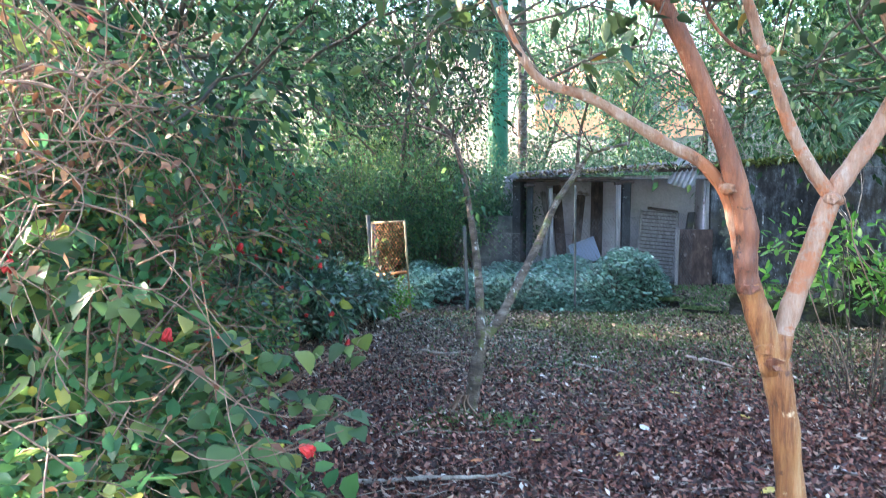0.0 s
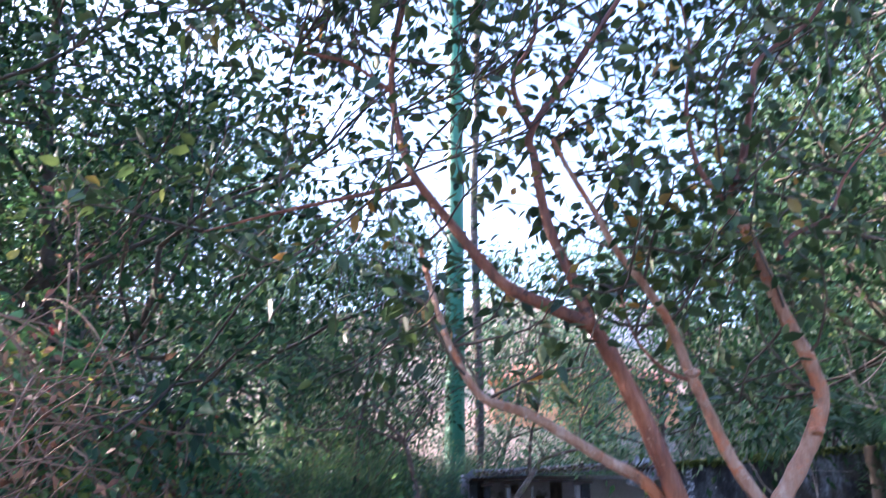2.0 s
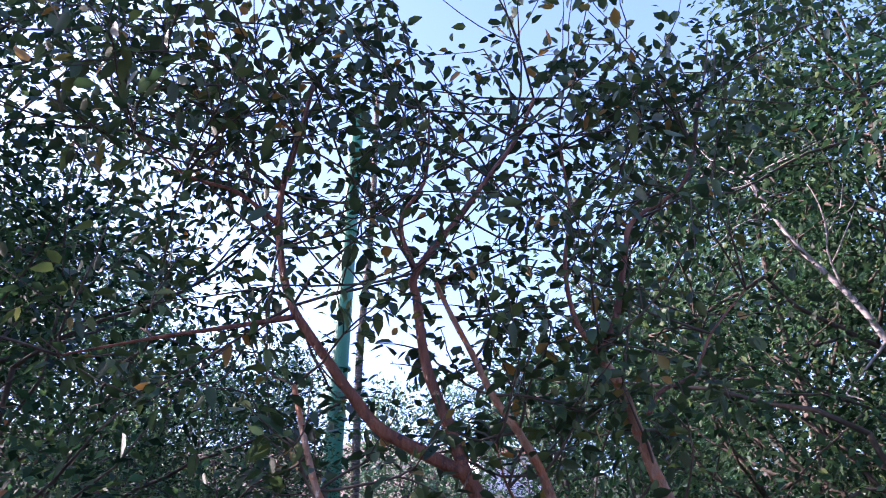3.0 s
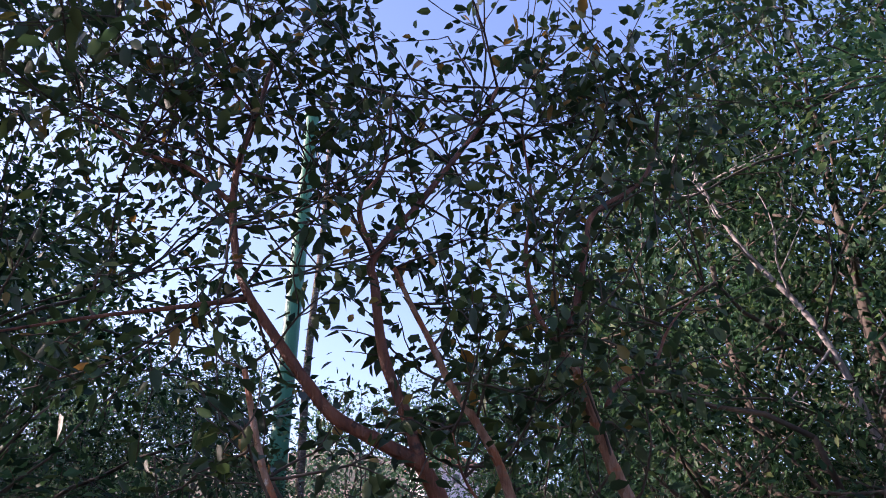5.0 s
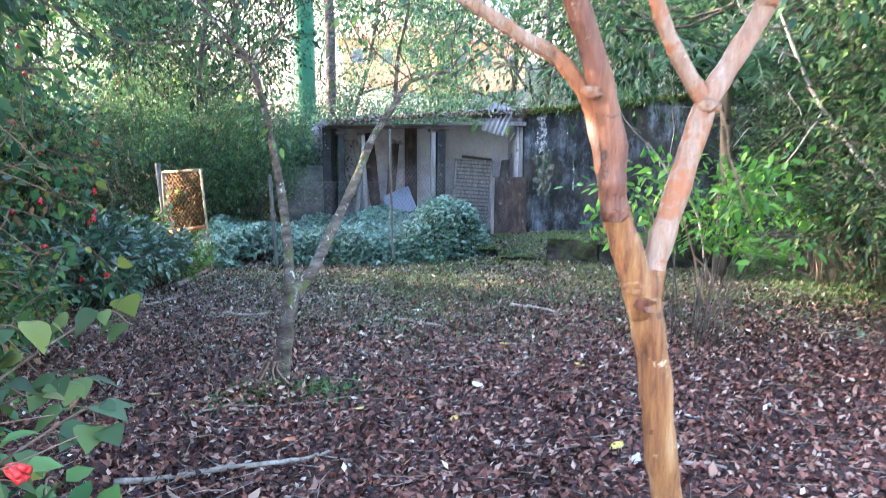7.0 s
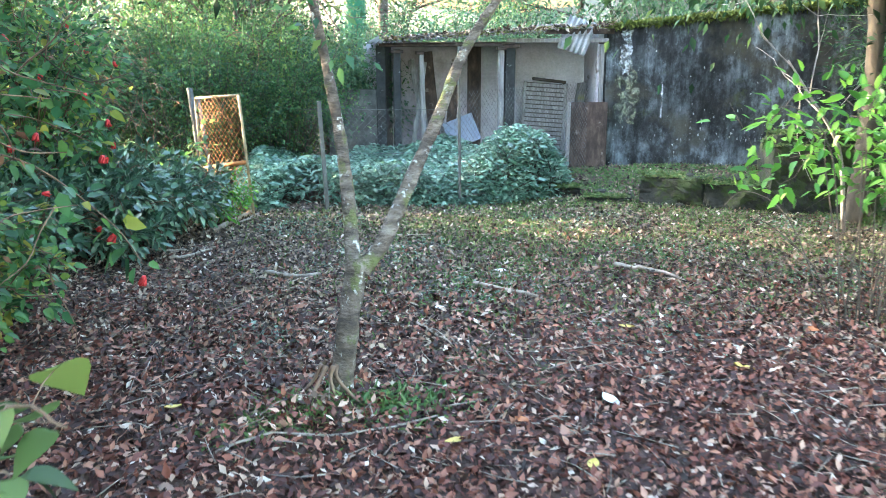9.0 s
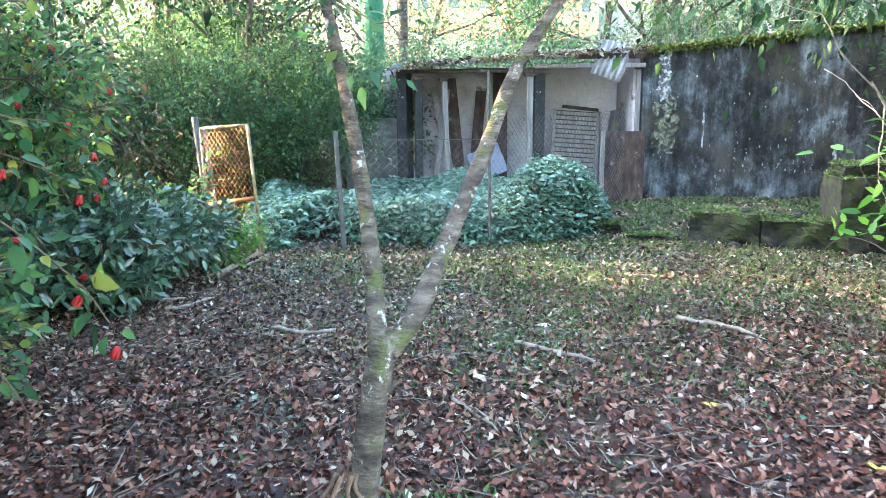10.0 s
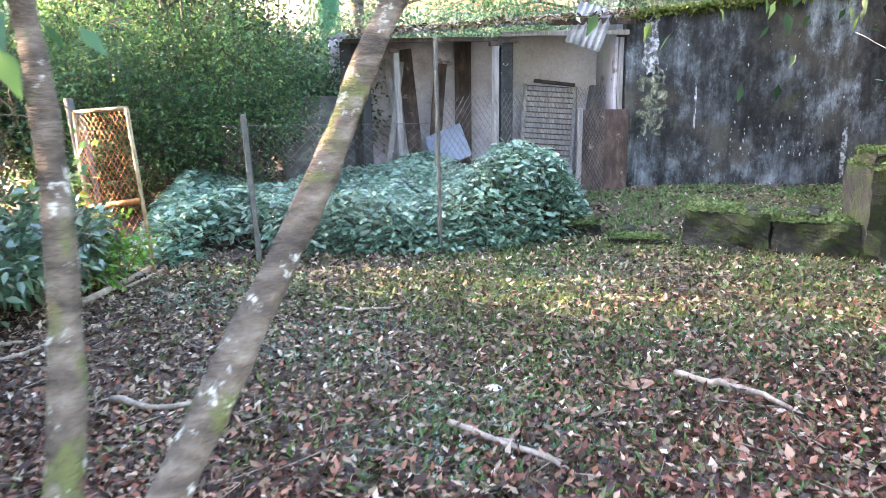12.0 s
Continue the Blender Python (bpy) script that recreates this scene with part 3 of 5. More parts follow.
v, f = join([tube(q, a, b, 4) for q, a, b in stubes])
tagged(part_mesh("twig", mesh_from("twig", v - so, f, M_DARKBARK), slim), kind="stuff")
p, w = leaf_cloud(sg, stips, 14, 0.08)
part_mesh("crown", leaves("crown", p - so, w, 0.065, 0.5, M_WOODS, sg), slim)

# ---- open shed against the wall ----
FZ = -0.42                                  # floor of the shed
SY = lambda x: 13.6 - 0.2 * (x - 4.5)      # its front line
ANG = math.degrees(math.atan(-0.2))


def slab(name, x0, x1, z0, z1, dy, thick, mat, parent=None, label="", bevel=0.008):
    """An upright slab along the shed's front line, dy behind it."""
    xm = (x0 + x1) / 2
    m = pose(xm, SY(xm) + dy, (z0 + z1) / 2, 0, 0, ANG)
    if parent:
        m = parent.matrix_basis.inverted() @ m
    return part(name, box(bmesh.new(), ((x1 - x0) / math.cos(radians(ANG)), thick, z1 - z0), m, bevel), mat, parent, label)


tagged(slab("wall_shed_back", 1.2, 4.75, FZ - 0.1, 1.43, 1.35, 0.14, M_PLASTER), "stained pale limewashed back wall of the shed", "wall", kind="structure")
# Near-black post material gives this wall the shade of the gap beside the post.
tagged(part("wall_shed_side", box(bmesh.new(), (0.14, 1.3, 1.9), pose(1.46, SY(1.4) + 0.72, 0.42, 0, 0, ANG)), M_BLACKPOST), "block side wall of the shed, gap's shade in its near-black colour", "wall", kind="structure")
tagged(part("wall_shed_end", box(bmesh.new(), (0.12, 1.26, 2.1), pose(4.72, SY(4.7) + 0.78, 0.5, 0, 0, ANG)), M_PLASTER), "pale end wall of the shed", "wall", kind="structure")
tagged(slab("wall_low", 0.55, 1.38, FZ - 0.1, 0.72, 0.25, 0.16, M_CONCRETE), "low rough purple-grey block wall beside the shed", "wall", kind="structure")
tagged(slab("floor_shed", 1.4, 4.7, FZ - 0.15, FZ + 0.03, 0.68, 1.3, M_CONCRETE), "dirty concrete floor of the shed", "floor", kind="structure")

shed = thing("shed_roof", (3.0, SY(3.0), 1.4), "sagging weathered corrugated lean-to roof with mossy sheets", "roof", rz=0)


def corrugated(width, depth, thick=0.008, pitch=0.075, amp=0.016, rows=4, sag=0.0, seed=0):
    """A corrugated sheet centred on the origin: waves across x, depth along y."""
    g = np.random.default_rng(seed)
    n = int(width / pitch * 6)
    x = np.linspace(-width / 2, width / 2, n)
    vs, fs = [], []
    for side in (1, -1):
        for j in range(rows + 1):
            y = -depth / 2 + depth * j / rows
            for i in range(n):
                vs.append((x[i], y, amp * math.sin(x[i] / pitch * 2 * math.pi) + side * thick / 2 + sag * math.sin(math.pi * j / rows) * (i / n) + g.normal(0, 0.001)))
    k = n * (rows + 1)
    for j in range(rows):
        for i in range(n - 1):
            a = j * n + i
            fs += [(a, a + 1, a + n + 1, a + n), (k + a, k + a + n, k + a + n + 1, k + a + 1)]
    for i in range(n - 1):
        fs += [(i, k + i, k + i + 1, i + 1), (rows * n + i, rows * n + i + 1, k + rows * n + i + 1, k + rows * n + i)]
    return vs, fs


def sheet(parent, width, depth, m, mat, label="", name="roof_sheet", **kw):
    v, f = corrugated(width, depth, **kw)
    ob = part_mesh(name, mesh_from(name, v, f, mat), parent, label)
    ob.matrix_basis = (parent.matrix_basis.inverted() @ m) if parent else m
    return ob


for i, (x, w) in enumerate([(1.72, 0.95), (2.58, 0.95), (3.40, 0.9)]):
    sheet(shed, w, 1.75, pose(x, SY(x) + 0.68, 1.48 + 0.055 * (x - 1.7) + 0.006 * i, 4, -3, ANG), M_FIBRO, seed=i)
sheet(shed, 0.85, 1.5, pose(4.2, SY(4.2) + 0.85, 1.66, 4, -3, ANG), M_FIBRO, seed=5)
sheet(shed, 0.42, 0.55, pose(4.16, SY(4.16) - 0.06, 1.50, 62, 18, ANG - 14), M_PALESHEET, "broken corrugated piece hanging from the edge", seed=9)
slab("fascia", 1.30, 3.1, 1.345, 1.40, -0.05, 0.05, M_WOOD, shed)
slab("fascia", 3.15, 4.62, 1.40, 1.46, -0.05, 0.05, M_PALEWOOD, shed)
slab("rafter_board", 3.7, 4.7, 1.52, 1.60, -0.03, 0.04, M_WOOD, shed, "loose dark board under the sheets")
mg = np.random.default_rng(5)
p = np.stack([mg.uniform(1.35, 4.7, 5200), mg.uniform(-0.16, 0.55, 5200), np.zeros(5200)], 1)
keep = np.sin(p[:, 0] * 5.1) + np.sin(p[:, 0] * 2.3 + 1) + mg.normal(0, 0.7, 5200) > 0.0
p = p[keep]
p[:, 2] = 1.46 + 0.062 * (p[:, 0] - 1.7) + 0.07 * p[:, 1]
p[:, 1] += 13.6 - 0.2 * (p[:, 0] - 4.5)
me = leaves("moss_cover", p - np.array(shed.matrix_basis.translation), mg.standard_normal((len(p), 3)) * np.array([1, 1, 0.4]) + np.array([0, 0, 0.5]), 0.05, 0.5, M_MOSSLEAF, mg)
part_mesh("moss_cover", me, shed, "yellow-green moss and fallen leaves")


dg_ = np.random.default_rng(19)
q = np.stack([dg_.uniform(1.35, 4.7, 900), dg_.uniform(-0.2, 0.25, 900), np.zeros(900)], 1)
q[:, 2] = 1.475 + 0.062 * (q[:, 0] - 1.7) + 0.07 * q[:, 1] + dg_.uniform(0, 0.02, 900)
q[:, 1] += 13.6 - 0.2 * (q[:, 0] - 4.5)
tagged(part_mesh("dead_leaves", leaves("dead_leaves", q - np.array(shed.matrix_basis.translation), dg_.standard_normal((900, 3)) * np.array([1, 1, 0.4]), 0.08, 0.5, M_DULL, dg_), shed, "dead leaves caught on the sheets"), kind="stuff")


def shed_post(x, w, z1, mat, label, dy=0.0, lean=0.0):
    t = thing("shed_post", (x, SY(x) + dy, FZ - 0.02), label, "post", "shed posts")
    part("shaft", box(bmesh.new(), (w, w, z1 - FZ), pose(0, 0, (z1 - FZ) / 2, 0, lean, 0), 0.01), mat, t)
    part("cap_board", box(bmesh.new(), (w * 1.7, w * 1.4, 0.05), pose(math.tan(radians(lean)) * (z1 - FZ), -0.002, z1 - FZ - 0.03, 0, 0, 0), 0.006), M_WOOD, t)
    return t


shed_post(1.56, 0.11, 1.33, M_BLACKPOST, "dark stained concrete post at the shed's corner")
shed_post(1.95, 0.07, 1.31, M_PALEWOOD, "pale weathered wooden post under the shed roof", 0.05, -1.5)
shed_post(3.08, 0.085, 1.37, M_PALEWOOD, "pale whitewashed post under the shed roof", -0.02)
shed_post(3.22, 0.15, 1.40, M_BLACKPOST, "black lichen-spotted concrete post of the shed", 0.05)
shed_post(4.56, 0.06, 1.45, M_PALEWOOD, "thin pale wooden post at the wall", 0.02)


def board(name, x, dy, z0, w, length, thick, mat, label, lean_x=0.0, lean_back=12.0, cat="board"):
    """A board that leans back against the wall, its foot on the floor."""
    t = thing(name, (x, SY(x) + dy, z0), label, cat)
    part("plank", box(bmesh.new(), (w, thick, length), pose(0, 0, 0, -lean_back, lean_x, ANG) @ pose(0, 0, length / 2), 0.004), mat, t)
    return t


board("leaning_board", 2.12, 0.35, FZ + 0.03, 0.10, 1.62, 0.03, M_PALEWOOD, "pale narrow plank leaning inside the shed", -12, 14)
board("leaning_board", 2.25, 0.6, FZ + 0.03, 0.19, 1.7, 0.04, M_WOOD, "dark brown wide plank leaning inside the shed", -6, 10)
board("leaning_board", 2.46, 0.8, FZ + 0.03, 0.16, 1.50, 0.03, M_WOOD, "brown plank leaning on the limewashed wall", 5, 8)
board("leaning_board", 1.80, 0.3, FZ + 0.03, 0.07, 1.55, 0.03, M_PALEWOOD, "thin grey batten leaning inside the shed", 8, 10)
board("leaning_board", 2.90, 0.95, FZ + 0.03, 0.22, 1.75, 0.05, M_WOOD, "rusty brown door panel against the back wall", 0, 3)
pn = board("metal_panel", 2.66, 0.35, FZ + 0.28, 0.50, 0.52, 0.02, M_BLUE, "grey-blue flat panel tilted on rubble", -22, 38, "panel")
lv = thing("louvred_shutter", (3.88, SY(3.9) + 0.62, FZ + 0.03), "grey slatted shutter leaning against the wall", "shutter")
LM = pose(0, 0, 0, -13, 4, ANG)
for sx in (-0.33, 0.33):
    part("stile", box(bmesh.new(), (0.045, 0.04, 1.22), LM @ pose(sx, 0, 0.61), 0.004), M_PALEWOOD, lv)
for i in range(17):
    part("slat", box(bmesh.new(), (0.62, 0.014, 0.050), LM @ pose(0, -0.016, 0.06 + i * 0.069, 14, 0, 0), 0), M_PALEWOOD, lv)
# Added dark sheet stands in for the shade seen between slats.
part("gap_shade", box(bmesh.new(), (0.64, 0.01, 1.2), LM @ pose(0, 0.022, 0.61), 0), M_DARKBARK, lv, "black sheet added as shade between the slats")
part("crown_branch", box(bmesh.new(), (0.55, 0.03, 0.05), LM @ pose(0.05, -0.01, 1.25, 0, 3, 0), 0.01), M_DARKBARK, lv, "dark ragged top edge")
for i in range(3):
    board("leaning_sheet", 4.28 + 0.05 * i, 0.55 + 0.05 * i, FZ + 0.03, 0.03, 1.2, 0.30, M_FIBRO, "edge-on sheet stacked beside the shutter", 8, 4, "sheet")
t = thing("brown_hoarding", (4.35, SY(4.35) - 0.12, FZ - 0.02), "rusty brown low panel closing the shed's corner", "panel")
part("sheet", box(bmesh.new(), (0.56, 0.03, 0.98), pose(0, 0, 0.49, -2, 0, ANG), 0.004), M_WOOD, t)
part("edge_post", box(bmesh.new(), (0.06, 0.06, 1.0), pose(-0.31, 0.02, 0.5, 0, 0, ANG), 0.006), M_PALEWOOD, t)
bg_ = np.random.default_rng(12)
M_BRICK = surface("old_brick", [(0.3, (0.16, 0.06, 0.04)), (0.7, (0.34, 0.14, 0.10))], 14, 0.9)
for i in range(16):
    x = bg_.uniform(2.3, 3.0)
    b = part("brick", box(bmesh.new(), (0.19, 0.09, 0.057), pose(0, 0, 0.028), 0.006), M_BRICK)
    b.matrix_basis = pose(x, SY(x) + bg_.uniform(0.15, 0.5), FZ + 0.03 + 0.058 * (i // 5), bg_.uniform(-5, 5), 0, bg_.uniform(0, 180))
    tagged(b, "loose old red brick in a heap", "brick", "brick heap")

# lime runs and moss on the boundary wall
def wall_patch(name, x, z, w, h, mat, label, seed):
    """A thin ragged crust on the wall's face."""
    g = np.random.default_rng(seed)
    n = 84
    ring = []
    ph = g.uniform(0, 6.28, 6)
    for i in range(n):
        a = 2 * math.pi * i / n
        s, c = math.sin(a), math.cos(a)
        k = 0.85 + 0.14 * math.sin(5 * a + ph[0]) + 0.12 * math.sin(11 * a + ph[1]) + 0.10 * math.sin(23 * a + ph[2]) + g.uniform(-0.06, 0.06)
        px = x + 0.5 * w * math.copysign(abs(c) ** 0.6, c) * k
        ring.append((px, WY(px) - 0.014, z + 0.5 * h * math.copysign(abs(s) ** 0.7, s) * (0.95 + 0.08 * math.sin(9 * a + ph[3]) + g.uniform(-0.05, 0.05))))
    back = [(a, b + 0.012, c) for a, b, c in ring]
    fs = [tuple(range(n))[::-1], tuple(range(n, 2 * n))] + [(i, (i + 1) % n, n + (i + 1) % n, n + i) for i in range(n)]
    return tagged(part_mesh(name, mesh_from(name, ring + back, fs, mat, False)), label, "stain", kind="structure")


M_LIME_RUN = surface("lime_run", [(0.3, (0.22, 0.22, 0.22)), (0.5, (0.55, 0.55, 0.56)), (0.7, (0.75, 0.75, 0.76))], 9, 0.9, fine=40)
M_LICHEN = surface("pale_lichen", [(0.3, (0.10, 0.11, 0.06)), (0.5, (0.34, 0.35, 0.24)), (0.7, (0.55, 0.55, 0.44))], 8, 0.95, fine=40)


def crumbling(m, scale, low, high):
    """Lets the crust flake away in a fine pattern, so that the wall shows between."""
    nt = m.node_tree
    x, t = nt.nodes.new("ShaderNodeMixShader"), nt.nodes.new("ShaderNodeBsdfTransparent")
    nt.links.new(ramp(nt, noise_tex(nt, scale, 8, 0.7), [(low, (0, 0, 0)), (high, (1, 1, 1))]), x.inputs[0])
    nt.links.new(t.outputs[0], x.inputs[1])
    nt.links.new(nt.nodes["Principled BSDF"].outputs[0], x.inputs[2])
    nt.links.new(x.outputs[0], nt.nodes["Material Output"].inputs[0])


crumbling(M_LIME_RUN, 14, 0.42, 0.66)
crumbling(M_LICHEN, 12, 0.46, 0.74)
wall_patch("lime_run", 4.90, 1.28, 0.19, 0.70, M_LIME_RUN, "white lime run down the dark wall", 1)
wall_patch("lime_run", 4.93, 0.62, 0.40, 0.85, M_LICHEN, "pale greenish lichen crust on the dark wall", 2)
wall_patch("lime_run", 7.25, -0.02, 0.07, 0.62, M_LIME_RUN, "white lime run near the wall's foot", 3)
wall_patch("lime_run", 5.45, 0.55, 0.025, 0.5, M_LIME_RUN, "thin white drip mark on the wall", 4)
N_MOSS = 15000
mp = np.stack([mg.uniform(4.62, 12, N_MOSS), mg.uniform(-0.05, 0.18, N_MOSS), mg.uniform(-0.03, 0.02, N_MOSS)], 1)
mp[:, 2] += 1.62 + 0.73 * (mp[:, 0] - 4.62) / 7.38
mp[:, 1] += 13.6 - 0.2 * (mp[:, 0] - 4.5)
tagged(part_mesh("moss_cap", leaves("moss_cap", mp, mg.standard_normal((N_MOSS, 3)) + np.array([0, -0.4, 0.3]), 0.075, 0.5, M_MOSSLEAF, mg)), "yellow-green moss along the wall's top", "moss", kind="stuff")
fv, ff = [], []
for i in range(95):
    x, z = mg.normal(6.3, 0.55), -0.05 + abs(mg.normal(0, 0.22))
    w, h = mg.uniform(0.008, 0.022), mg.uniform(0.015, 0.06)
    k = len(fv)
    fv += [(x - w / 2, WY(x) - 0.016, z - h / 2), (x + w / 2, WY(x) - 0.016, z - h / 2 + mg.normal(0, 0.006)), (x + w * 0.4, WY(x) - 0.016, z + h / 2), (x - w * 0.5, WY(x) - 0.016, z + h / 2 + mg.normal(0, 0.006))]
    ff.append((k, k + 1, k + 2, k + 3))
tagged(part_mesh("lime_flake", mesh_from("lime_flake", fv, ff, M_LIME_RUN, False)), "white lime flakes dotted over the wall's foot", "stain", kind="stuff")

# ---- low concrete blocks and mossy pillar ----
def block(name, a, b, z0, z1, thick, mat, label, cat="concrete block"):
    a, b = Vector((*a, 0)), Vector((*b, 0))
    d = b - a
    ang = math.degrees(math.atan2(d.y, d.x))
    t = thing(name, ((a.x + b.x) / 2, (a.y + b.y) / 2, z0), label, cat, rz=ang)
    bm = bmesh.new()
    r = bmesh.ops.create_cube(bm, size=1.0)
    bmesh.ops.scale(bm, vec=(d.length, thick, z1 - z0), verts=bm.verts)
    bmesh.ops.translate(bm, vec=(0, thick / 2, (z1 - z0) / 2), verts=bm.verts)
    bmesh.ops.subdivide_edges(bm, edges=bm.edges[:], cuts=11, use_grid_fill=True)
    g = np.random.default_rng(len(label))
    h, ph = z1 - z0, g.uniform(0, 6.28, 8)
    for v in bm.verts:
        x, y, z = v.co
        swell = 0.045 * math.sin(9 * x + ph[0]) * math.sin(11 * z + ph[1]) + 0.030 * math.sin(23 * x + ph[2]) * math.sin(19 * z + ph[3])
        worn = 0.10 * max(0.0, abs(x) / d.length * 2 - 0.75) + 0.16 * max(0.0, z / h - 0.8)
        v.co = Vector((x * (1 - 0.6 * worn), thick / 2 + (y - thick / 2) * (1 - worn) - swell, z * (1 - 0.35 * worn) + 0.020 * math.sin(7 * x + ph[4]) * z / h)) + Vector(g.normal(0, 0.006, 3))
    part("body", bm, mat, t)
    n = 1500
    q = np.stack([g.uniform(-d.length / 2, d.length / 2, n), g.uniform(0, thick, n), np.full(n, z1 - z0)], 1)
    part_mesh("moss", leaves("moss", q, g.standard_normal((n, 3)) * np.array([1, 1, 0.3]) + np.array([0, 0, 0.4]), 0.05, 0.5, M_GRASS, g), t, "green moss on the top")
    return t


block("concrete_block", (3.86, 10.52), (4.42, 10.12), -0.48, -0.10, 0.42, M_MOSSBLOCK, "low dark concrete block with mossy top")
block("concrete_block", (4.43, 10.10), (5.00, 9.80), -0.48, -0.14, 0.42, M_MOSSBLOCK, "low broken concrete block sunk into grass")
block("concrete_pillar", (4.98, 9.72), (6.1, 9.45), -0.50, 0.30, 0.5, M_MOSSBLOCK, "waist-high mossy concrete pier", "pier")
block("mossy_stone", (5.05, 9.80), (6.0, 9.60), 0.285, 0.42, 0.34, M_MOSSBLOCK, "rounded mossy stone lying on the pier", "stone")
block("stone_slab", (3.30, 10.75), (3.75, 10.58), -0.46, -0.36, 0.18, M_MOSSBLOCK, "flat broken stone in the grass", "stone")
block("stone_slab", (3.05, 11.10), (3.35, 11.05), -0.46, -0.30, 0.22, M_MOSSBLOCK, "grey stone at the shrub's foot", "stone")

rg = np.random.default_rng(17)
for i in range(16):
    x, y = (rg.uniform(3.9, 5.0), rg.uniform(10.1, 10.45)) if i < 9 else (rg.uniform(3.0, 3.9), rg.uniform(10.6, 11.2))
    r = rg.uniform(0.035, 0.085)
    bm = bmesh.new()
    bmesh.ops.create_icosphere(bm, subdivisions=2, radius=r)
    for v in bm.verts:
        v.co = v.co * (1 + 0.16 * rg.standard_normal())
        v.co.z *= 0.6
    top = (-0.13 if x < 4.42 else -0.16) if i < 9 and y > 10.5 - 0.7 * (x - 3.86) else float(gz(x, y))
    ob = part("stone", bm, M_MOSSBLOCK)
    ob.matrix_basis = pose(x, y, top + r * 0.4, rg.uniform(-15, 15), rg.uniform(-15, 15), rg.uniform(0, 360))
    tagged(ob, "small broken mossy stone in the grass", "stone", "rubble stones")

# ---- wire gate and fence ----
def bar(a, b, r, mat, parent, name, label="", sides=8):
    o = np.array(parent.matrix_basis.translation) if parent else np.zeros(3)
    v, f = tube(np.array([np.array(a) - o, (np.array(a) + np.array(b)) / 2 - o, np.array(b) - o]), r, r, sides, 0.03)
    return part_mesh(name, mesh_from(name, v, f, mat), parent, label)


def diamond_mesh(a, b, c, d, cell, r, mat, parent, name, label=""):
    """Chain link between the corners a (bottom left), b (bottom right), c (top right), d (top left)."""
    a, b, c, d = (np.array(q, float) for q in (a, b, c, d))
    o = np.array(parent.matrix_basis.translation)
    W, H = np.linalg.norm(b - a), np.linalg.norm(d - a)
    at = lambda u, v: (a * (1 - u) + b * u) * (1 - v) + (d * (1 - u) + c * u) * v - o
    ts = []
    k = -H
    while k < W:
        for s in (0, 1):
            x0, z0, x1, z1 = k, 0.0, k + H, H
            if x0 < 0:
                z0, x0 = -k, 0.0
            if x1 > W:
                z1, x1 = W - k, W
            if x1 - x0 > 0.02:
                u0, u1 = (x0 / W, x1 / W) if s == 0 else (1 - x0 / W, 1 - x1 / W)
                p0, p1 = at(u0, z0 / H), at(u1, z1 / H)
                ts.append(tube(np.array([p0, (p0 + p1) / 2 + rng.normal(0, 0.002, 3), p1]), r, r, 3))
        k += cell
    v, f = join(ts)
    return part_mesh(name, mesh_from(name, v, f, mat), parent, label)


gate = thing("wire_gate", (-1.05, 11.0, -0.42), "rusty chain-link gate standing open, its paint flaking", "gate")
A, B, C, D = (-0.99, 11.15, -0.34), (-0.44, 10.65, -0.42), (-0.52, 10.65, 0.85), (-1.01, 11.15, 0.80)
bar(A, D, 0.015, M_GATE, gate, "stile")
bar(B, C, 0.016, M_GATE, gate, "stile")
bar(D, C, 0.014, M_GATE, gate, "top_rail")
bar(A, B, 0.014, M_GATE, gate, "bottom_rail")
bar((-1.0, 11.15, 0.04), (-0.49, 10.65, 0.16), 0.022, M_RUST, gate, "mid_rail", "rusted brace")
diamond_mesh(A, B, C, D, 0.068, 0.0019, M_RUST, gate, "chain_link", "rusty wire mesh, the sun's orange in its colour")
for i, (x, lab) in enumerate([(-1.08, "grey leaning gate post"), (-1.0, "thin grey gate post")]):
    t = thing("gate_post", (x, 11.3, -0.45), lab, "post", "gate posts")
    bar((x + 0.10, 11.3, -0.45), (x, 11.3, 0.90 - 0.12 * i), 0.034 - 0.010 * i, M_CONCRETE, t, "shaft")


def fence_post(x, y, z1, dx, label, w=0.045):
    t = thing("fence_post", (x + dx, y, -0.45), label, "post", "fence posts")
    bm = box(bmesh.new(), (w, w, z1 + 0.45), pose(0, 0, (z1 + 0.45) / 2, 0, -math.degrees(math.atan(dx / (z1 + 0.45))), 0), 0.008)
    part("shaft", bm, M_CONCRETE, t)
    return t


fence_post(0.27, 10.82, 0.77, 0.05, "slim grey concrete fence post, slightly leaning")
fence_post(1.80, 10.80, 1.33, 0.02, "tall slim grey fence post among the shrubs", 0.030)
fence = thing("wire_fence", (1.0, 11.0, -0.40), "sagging grey chain-link fence over the shrubs", "fence")
diamond_mesh((0.16, 10.83, -0.35), (1.75, 10.83, -0.35), (1.75, 10.83, 0.66), (0.13, 10.83, 0.68), 0.075, 0.0016, M_WIRE, fence, "chain_link")
diamond_mesh((1.77, 10.83, -0.35), (4.1, 12.9, -0.35), (4.1, 12.9, 0.85), (1.77, 10.83, 0.85), 0.075, 0.0016, M_WIRE, fence, "chain_link")
for z in (0.68, 0.2):
    bar((0.13, 10.84, z), (1.75, 10.84, z - 0.02), 0.0025, M_WIRE, fence, "line_wire", sides=4)
